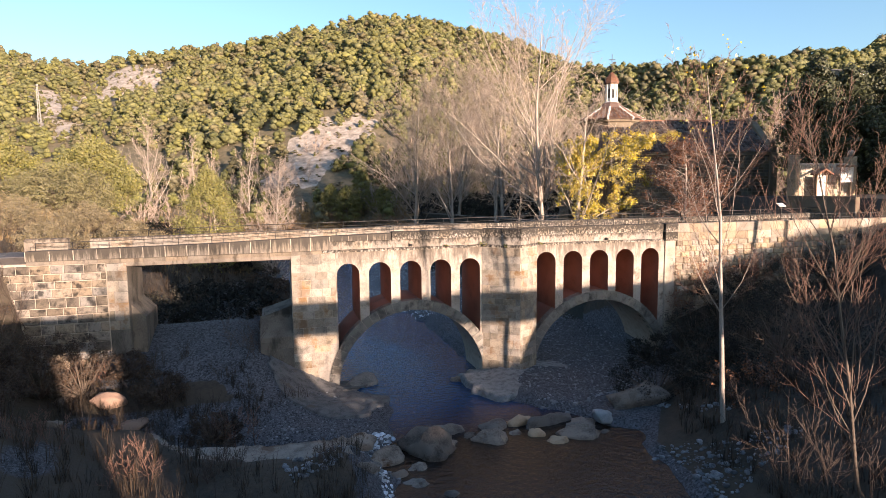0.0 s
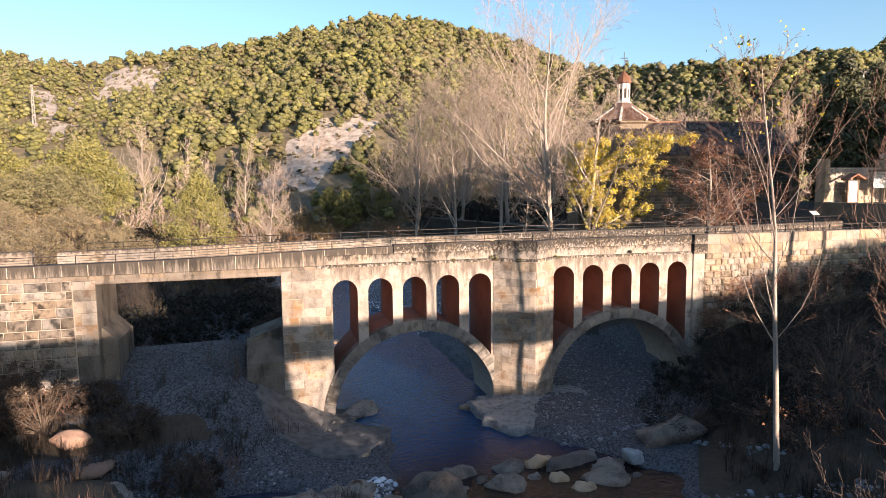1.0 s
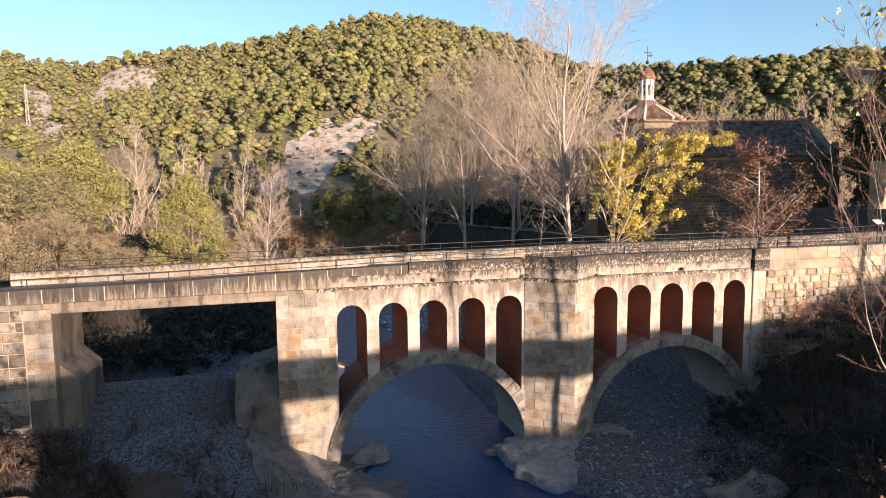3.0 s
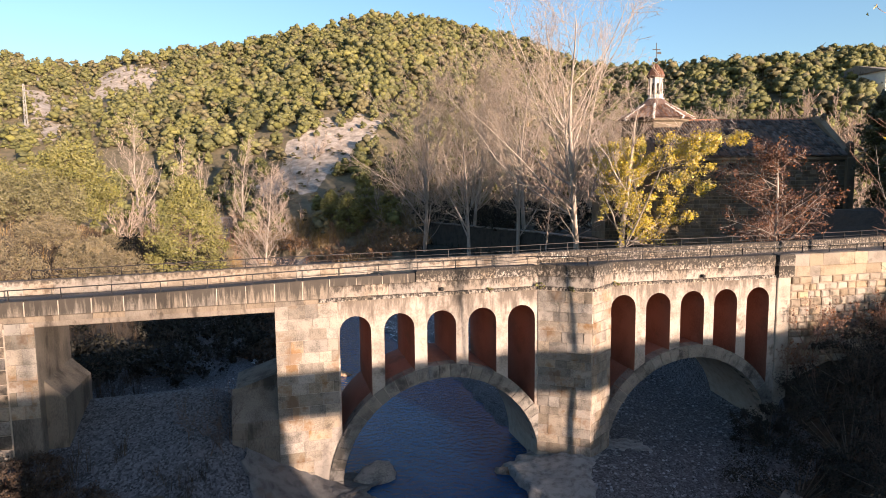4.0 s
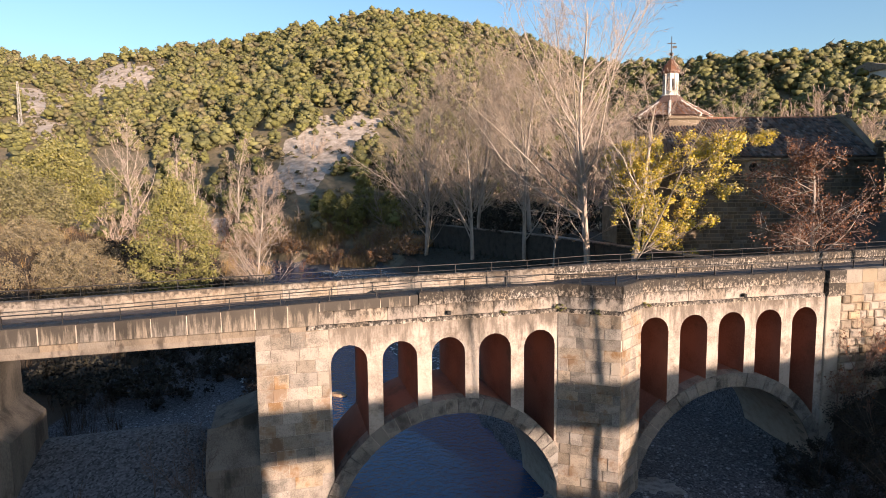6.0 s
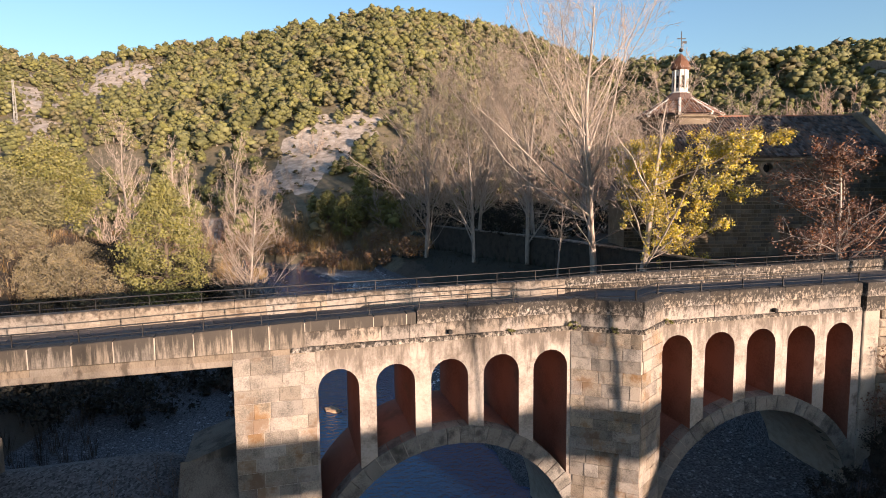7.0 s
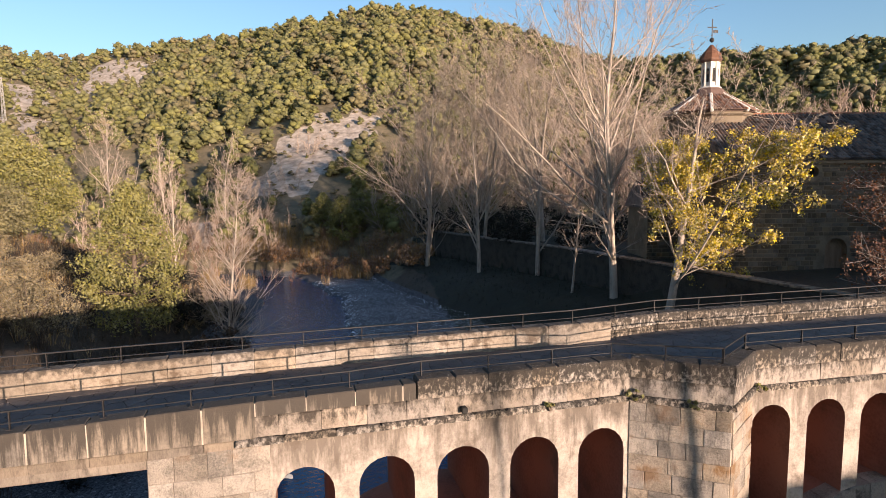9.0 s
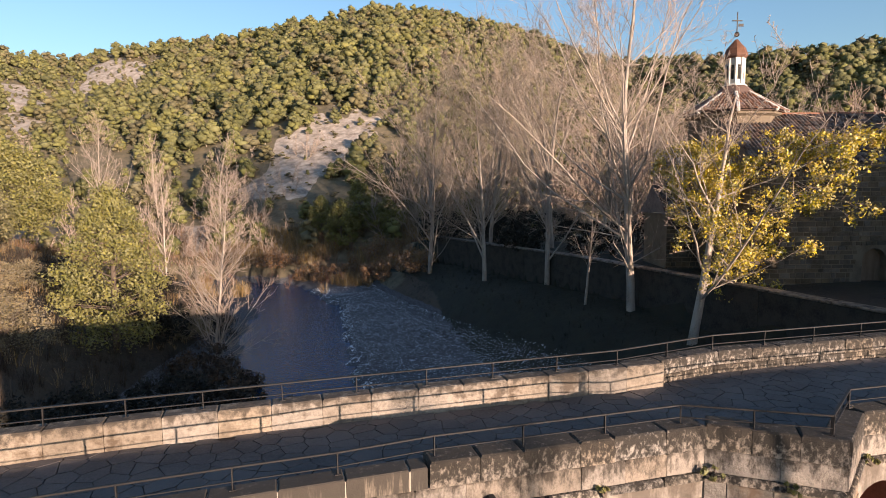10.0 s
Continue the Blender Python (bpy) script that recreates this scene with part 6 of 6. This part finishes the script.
APRON = mat("worn_concrete_rock", (0.10, 0.097, 0.096), (0.30, 0.29, 0.28), 3.5, bump=1.6, fine=9, spots=(0.2048, 0.1774, 0.1502), spot_scale=1.2, spot_at=0.6)
SHELF = mat("worn_shelf_rock", (0.055, 0.053, 0.053), (0.165, 0.158, 0.152), 2.4, bump=1.5, fine=10, spots=(0.12, 0.095, 0.075), spot_scale=0.9, spot_at=0.58)
rock_apron("rock_apron", "worn grey rock apron round the foot of the cutwater", [(10.2, 33.6), (10.4, 31.1), (11.4, 29.2), (13.0, 29.6), (13.9, 30.7), (15.6, 31.0), (17.0, 32.4), (18.1, 34.3), (15.8, 35.0), (12.0, 34.8)], (13.4, 32.4), 0.35, 5, APRON)
rock_apron("rock_apron", "worn grey rock shelf sloping into the river", [(-0.6, 34.0), (-0.2, 31.4), (0.8, 30.0), (2.2, 28.6), (4.0, 28.3), (4.9, 29.5), (5.6, 30.6), (6.0, 31.8), (4.5, 32.5), (4.0, 33.5), (5.1, 34.3), (4.6, 35.2), (3.3, 35.3)], (2.6, 32.0), 0.12, 6, SHELF, True)
LEDGE = mat("tan_ledge_rock", (0.12, 0.095, 0.075), (0.30, 0.25, 0.205), 1.6, bump=1.2, fine=10, spots=(0.16, 0.10, 0.065), spot_scale=0.8, spot_at=0.55)
rock_apron("rock_ledge", "tan worn rock ledge above the dark pool", [(-9.8, 26.7), (-7.8, 27.4), (-5.6, 27.4), (-4.3, 25.7), (-2.5, 23.5), (0.5, 23.1), (2.6, 23.9), (2.8, 22.9), (0.3, 22.0), (-3, 22.2), (-6, 24.0), (-9.8, 25.2)], (-4.2, 24.4), 1.22, 7, LEDGE)


def pebble(seed, small=False):
    rng = np.random.RandomState(seed)
    bm = bmesh.new()
    bmesh.ops.create_cone(bm, cap_ends=False, segments=5, radius1=0.5, radius2=0.0, depth=0.5) if small else bmesh.ops.create_icosphere(bm, subdivisions=1, radius=0.5)
    bmesh.ops.triangulate(bm, faces=bm.faces)
    v = np.array([q.co * (0.8 + 0.4 * rng.rand()) for q in bm.verts]) * np.array([1, 0.8, 0.55])
    f = np.array([[q.index for q in fc.verts] for fc in bm.faces])
    bm.free()
    return v, f


def gravel(label, seed, n, box4, size, test, material=GRAVEL):
    rng = np.random.RandomState(seed)
    x, y = rng.uniform(box4[0], box4[1], n), rng.uniform(box4[2], box4[3], n)
    z = land(x, y)
    m = test(x, y, z)
    x, y, z = x[m], y[m], z[m]
    s = size[0] + (size[1] - size[0]) * rng.rand(len(x)) ** 3
    scatter("gravel", label, "gravel", pebble(seed, n > 9000), np.stack([x, y, z], 1), np.stack([s, s, s], 1), rng.uniform(0, 6.28, len(x)), material)


gravel("grey river gravel under the arches", 1, 8000, (13, 24, 28, 52), (0.06, 0.22), lambda x, y, z: (z > -0.05) & (z < 0.9))
gravel("grey river gravel by the square opening", 2, 7000, (-8, 4, 24, 50), (0.05, 0.2), lambda x, y, z: (z > -0.05) & (z < 0.95))
gravel("pale river gravel on the bar upstream", 3, 30000, (6, 26, 50, 104), (0.08, 0.3), lambda x, y, z: (z > -0.08) & (z < 0.85), PALE_GRAVEL)
gravel("pale stones in the riffle upstream of the arches", 6, 3600, (-1, 10, 42, 68), (0.07, 0.4), lambda x, y, z: (z > -0.46) & (bumps(x, y, 2.0, 63) > 0.25), PALE_GRAVEL)
gravel("stones and pebbles among the boulders", 4, 5000, (0, 19, 17, 28), (0.08, 0.4), lambda x, y, z: (z > -0.42) & (bumps(x, y, 1.5, 61) > 0.1))
gravel("white pebbles washed up beside the boulders", 5, 2600, (3.5, 9.5, 20, 26.5), (0.1, 0.34), lambda x, y, z: (z > -0.35) & (bumps(x, y, 0.9, 62) > -0.1), PALE_GRAVEL)


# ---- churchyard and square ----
# Near-black rubble: the wall's shade is put into its colour.
YARD = mat("shade_dark_rubble", (0.0107, 0.0093, 0.0072), (0.0429, 0.0358, 0.0268), 1.4, bump=0.8, fine=6)


def yard_wall():
    t = thing("retaining_wall", "shaded rubble retaining wall along the churchyard", "wall", kind="structure")
    ys = [44, 55, 66, 74, 82, 90, 100]
    for a, b in zip(ys, ys[1:]):
        p, q = (float(yard_edge(a)), a), (float(yard_edge(b)), b)
        L = math.hypot(q[0] - p[0], q[1] - p[1])
        ang = math.degrees(math.atan2(q[1] - p[1], q[0] - p[0]))
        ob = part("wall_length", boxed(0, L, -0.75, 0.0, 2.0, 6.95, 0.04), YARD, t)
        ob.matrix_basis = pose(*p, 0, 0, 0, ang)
        ob = part("coping", boxed(0, L, -0.85, 0.1, 6.95, 7.1, 0.04), DARKSTONE, t)
        ob.matrix_basis = pose(*p, 0, 0, 0, ang)


yard_wall()


def square():
    w = thing("square_wall", "sunlit stone wall round the raised square", "wall", kind="structure")
    part("wall_core", boxed(44.3, 50.2, 42.6, 43.1, 9.8, 13.3), MORTAR, w)
    joined_facing("wall_face", w, (44.3, 42.6, 0), 0, 5.9, 10.3, 13.2, mat("sunlit_rubble", (0.221, 0.169, 0.117), (0.3575, 0.2925, 0.2145), 1.0, rand=0.25, per_island=True), seed=41)
    part("pillar", boxed(50.2, 50.9, 42.4, 43.2, 9.8, 13.9, 0.04), RUBBLE, w)
    bm = bmesh.new()
    bmesh.ops.create_uvsphere(bm, u_segments=12, v_segments=8, radius=0.32, matrix=Matrix.Translation((50.55, 42.8, 14.2)))
    part("ball", bm, RUBBLE, w, "stone ball", True)
    part("pillar", boxed(43.9, 44.4, 42.3, 43.2, 9.8, 14.0, 0.04), RUBBLE, w)
    r = thing("ramp_wall", "dark retaining wall beside the raised square", "wall", kind="structure")
    part("wall_core", boxed(43.3, 43.75, 36.0, 42.6, 7.0, 10.5, 0.03), CHURCH, r)
    for x0, wd, lab in ((45.7, 0.95, "wooden notice kiosk with a small tiled roof"),):
        k = thing("notice_kiosk", lab, "kiosk")
        part("panel", boxed(x0, x0 + wd, 41.7, 41.8, 10.45, 12.2, 0.01), WHITE, k, "pale weathered notice panel")
        for xx in (x0 - 0.12, x0 + wd):
            part("post", boxed(xx, xx + 0.12, 41.66, 41.84, 10.3, 12.3, 0.01), WOOD, k)
        bm = bmesh.new()
        prism(bm, [(x0 - 0.4, 12.25), (x0 + wd / 2, 12.65), (x0 + wd + 0.4, 12.25), (x0 + wd + 0.4, 12.38), (x0 + wd / 2, 12.8), (x0 - 0.4, 12.38)], 41.3, 42.1, lambda u, v, d: (u, d, v))
        part("roof", bm, ROOF_RED, k)
    b = thing("notice_board", "white notice board on two wooden posts", "sign")
    part("board", boxed(47.7, 49.1, 41.2, 41.26, 11.6, 12.9, 0.01), WHITE, b)
    for xx in (47.75, 48.95):
        part("post", boxed(xx, xx + 0.1, 41.27, 41.37, 10.3, 12.95, 0.01), WOOD, b)
    part("roof", boxed(47.5, 49.3, 40.95, 41.55, 12.95, 13.1, 0.03), WOOD, b)
    s = thing("sign", "small tilted white sign on a post by the road", "sign", (37.2, 37.0, 9.0))
    part("post", boxed(-0.03, 0.03, -0.03, 0.03, -0.7, 0.9, 0.005), IRON, s)
    ob = part("plate", boxed(-0.3, 0.3, -0.22, 0.22, -0.015, 0.015, 0.005), WHITE, s)
    ob.matrix_basis = pose(0, 0, 0.95, 35, 0, 0)
    for i in range(4):
        q = thing("bollard", "short dark iron bollard at the roadside", "bollard", (38.6 + 1.5 * i, 34.6, 8.57), "bollards")
        part("shaft", boxed(-0.08, 0.08, -0.08, 0.08, 0, 0.8, 0.03), IRON, q)


square()
for i, (x, y, h, w) in enumerate([(52.4, 48.5, 15, 6.5), (56.0, 48.0, 14, 8), (61.0, 49.0, 15, 8), (66, 52, 15, 8)]):
    pine_tree("cypress_tree", "dense dark evergreen beyond the square wall", 400 + i, (x, y), h, w, CYPRESS, 240, 90, 0.26, "dark evergreens", z=9.3, low=0.03)
# Unseen pines added on the bank to throw shade on the church.
for i, (x, y, h, w, z0) in enumerate([(58.5, 26.5, 13, 8, None), (63, 26, 13, 8, None), (68, 27, 14, 9, None), (53.6, 26, 8.5, 6.5, 13.0), (50.8, 24.0, 13, 3.2, None)]):
    pine_tree("pine_tree", "unseen pine added on the bank above the retaining wall to shade the church", 420 + i, (x, y), h, w, PINE, 200, 90, 0.42, "bank pines", z=z0)
v, f = tubes([(0, 0, -0.3, 0, 0, 7, 0.25, 0.2)], 6)
tree_stem = thing("pine_tree", "bare lower trunk of the unseen umbrella pine added to shade the church", "tree", (53.6, 26, 8.5))
child("trunk", bulk_mesh("trunk", v, f, BARK_DARK), tree_stem)
# Unseen pines added on the rise; the skipped ones let sun reach the bridge.
for i in [k for k in range(26) if not 10 <= k <= 15]:
    x, y = -30 + 5.5 * i + random.uniform(-2, 2), -44 + random.uniform(-3, 3)
    if i == 0:
        base_pine = pine_tree("pine_tree", "unseen pine added on the rise downstream to break the low sun", 450, (x, y), 3.2, 4.2, PINE, 60, 40, 0.3, "downstream pines")
    else:
        o = copy_thing(base_pine, pose(x, y, ground_at(x, y), 0, 0, 40 * i))
        k = random.uniform(0.5, 1.0)
        o.scale = (k, k, k)
house = thing("stone_house", "dark stone house beyond the evergreens", "house")
part("wall", boxed(66, 76, 40, 52, 8, 16.5, 0.05), DARKSTONE, house)
bm = bmesh.new()
prism(bm, [(39.6, 16.5), (52.4, 16.5), (46, 19.5)], 65.6, 76.4, lambda u, v, d: (d, u, v))
part("roof", bm, ROOF, house)
shed = thing("warehouse", "pale modern warehouse on the far hillside", "building", (150, 128, 0))
part("wall", boxed(0, 30, 0, 16, 20, 40.5, 0.1), WHITE, shed)
part("roof", prism(bmesh.new(), [(-0.6, 40.5), (16.6, 40.5), (8, 43.0)], -0.6, 30.6, lambda u, v, d: (d, u, v)), CONCRETE, shed)


# ---- power pole on the hill ----
STEEL = mat("galvanised_steel", (0.18, 0.18, 0.174), (0.27, 0.264, 0.252), 2.0, bump=0, rough=0.5)


def power_pole():
    x, y = -75.4, 236
    z = ground_at(x, y)
    t = thing("power_pole", "steel lattice power pole on the bare hillside", "pole", (x, y, z - 1))
    segs = []
    H = 14
    for i in range(4):
        a = radians(45 + 90 * i)
        segs.append((0.6 * math.cos(a), 0.6 * math.sin(a), 0, 0.25 * math.cos(a), 0.25 * math.sin(a), H, 0.09, 0.07))
    for k in range(9):
        for i in range(4):
            a, b = radians(45 + 90 * i), radians(135 + 90 * i)
            r0, r1 = 0.6 - 0.35 * k / 9, 0.6 - 0.35 * (k + 1) / 9
            segs.append((r0 * math.cos(a), r0 * math.sin(a), H * k / 9, r1 * math.cos(b), r1 * math.sin(b), H * (k + 1) / 9, 0.04, 0.04))
    v, f = tubes(segs, 4)
    child("mast", bulk_mesh("mast", v, f, STEEL), t)
    v, f = tubes([(-2, 0, H - 0.6, 2, 0, H - 0.6, 0.1, 0.1)], 4)
    child("crossarm", bulk_mesh("crossarm", v, f, CONCRETE), t)


power_pole()
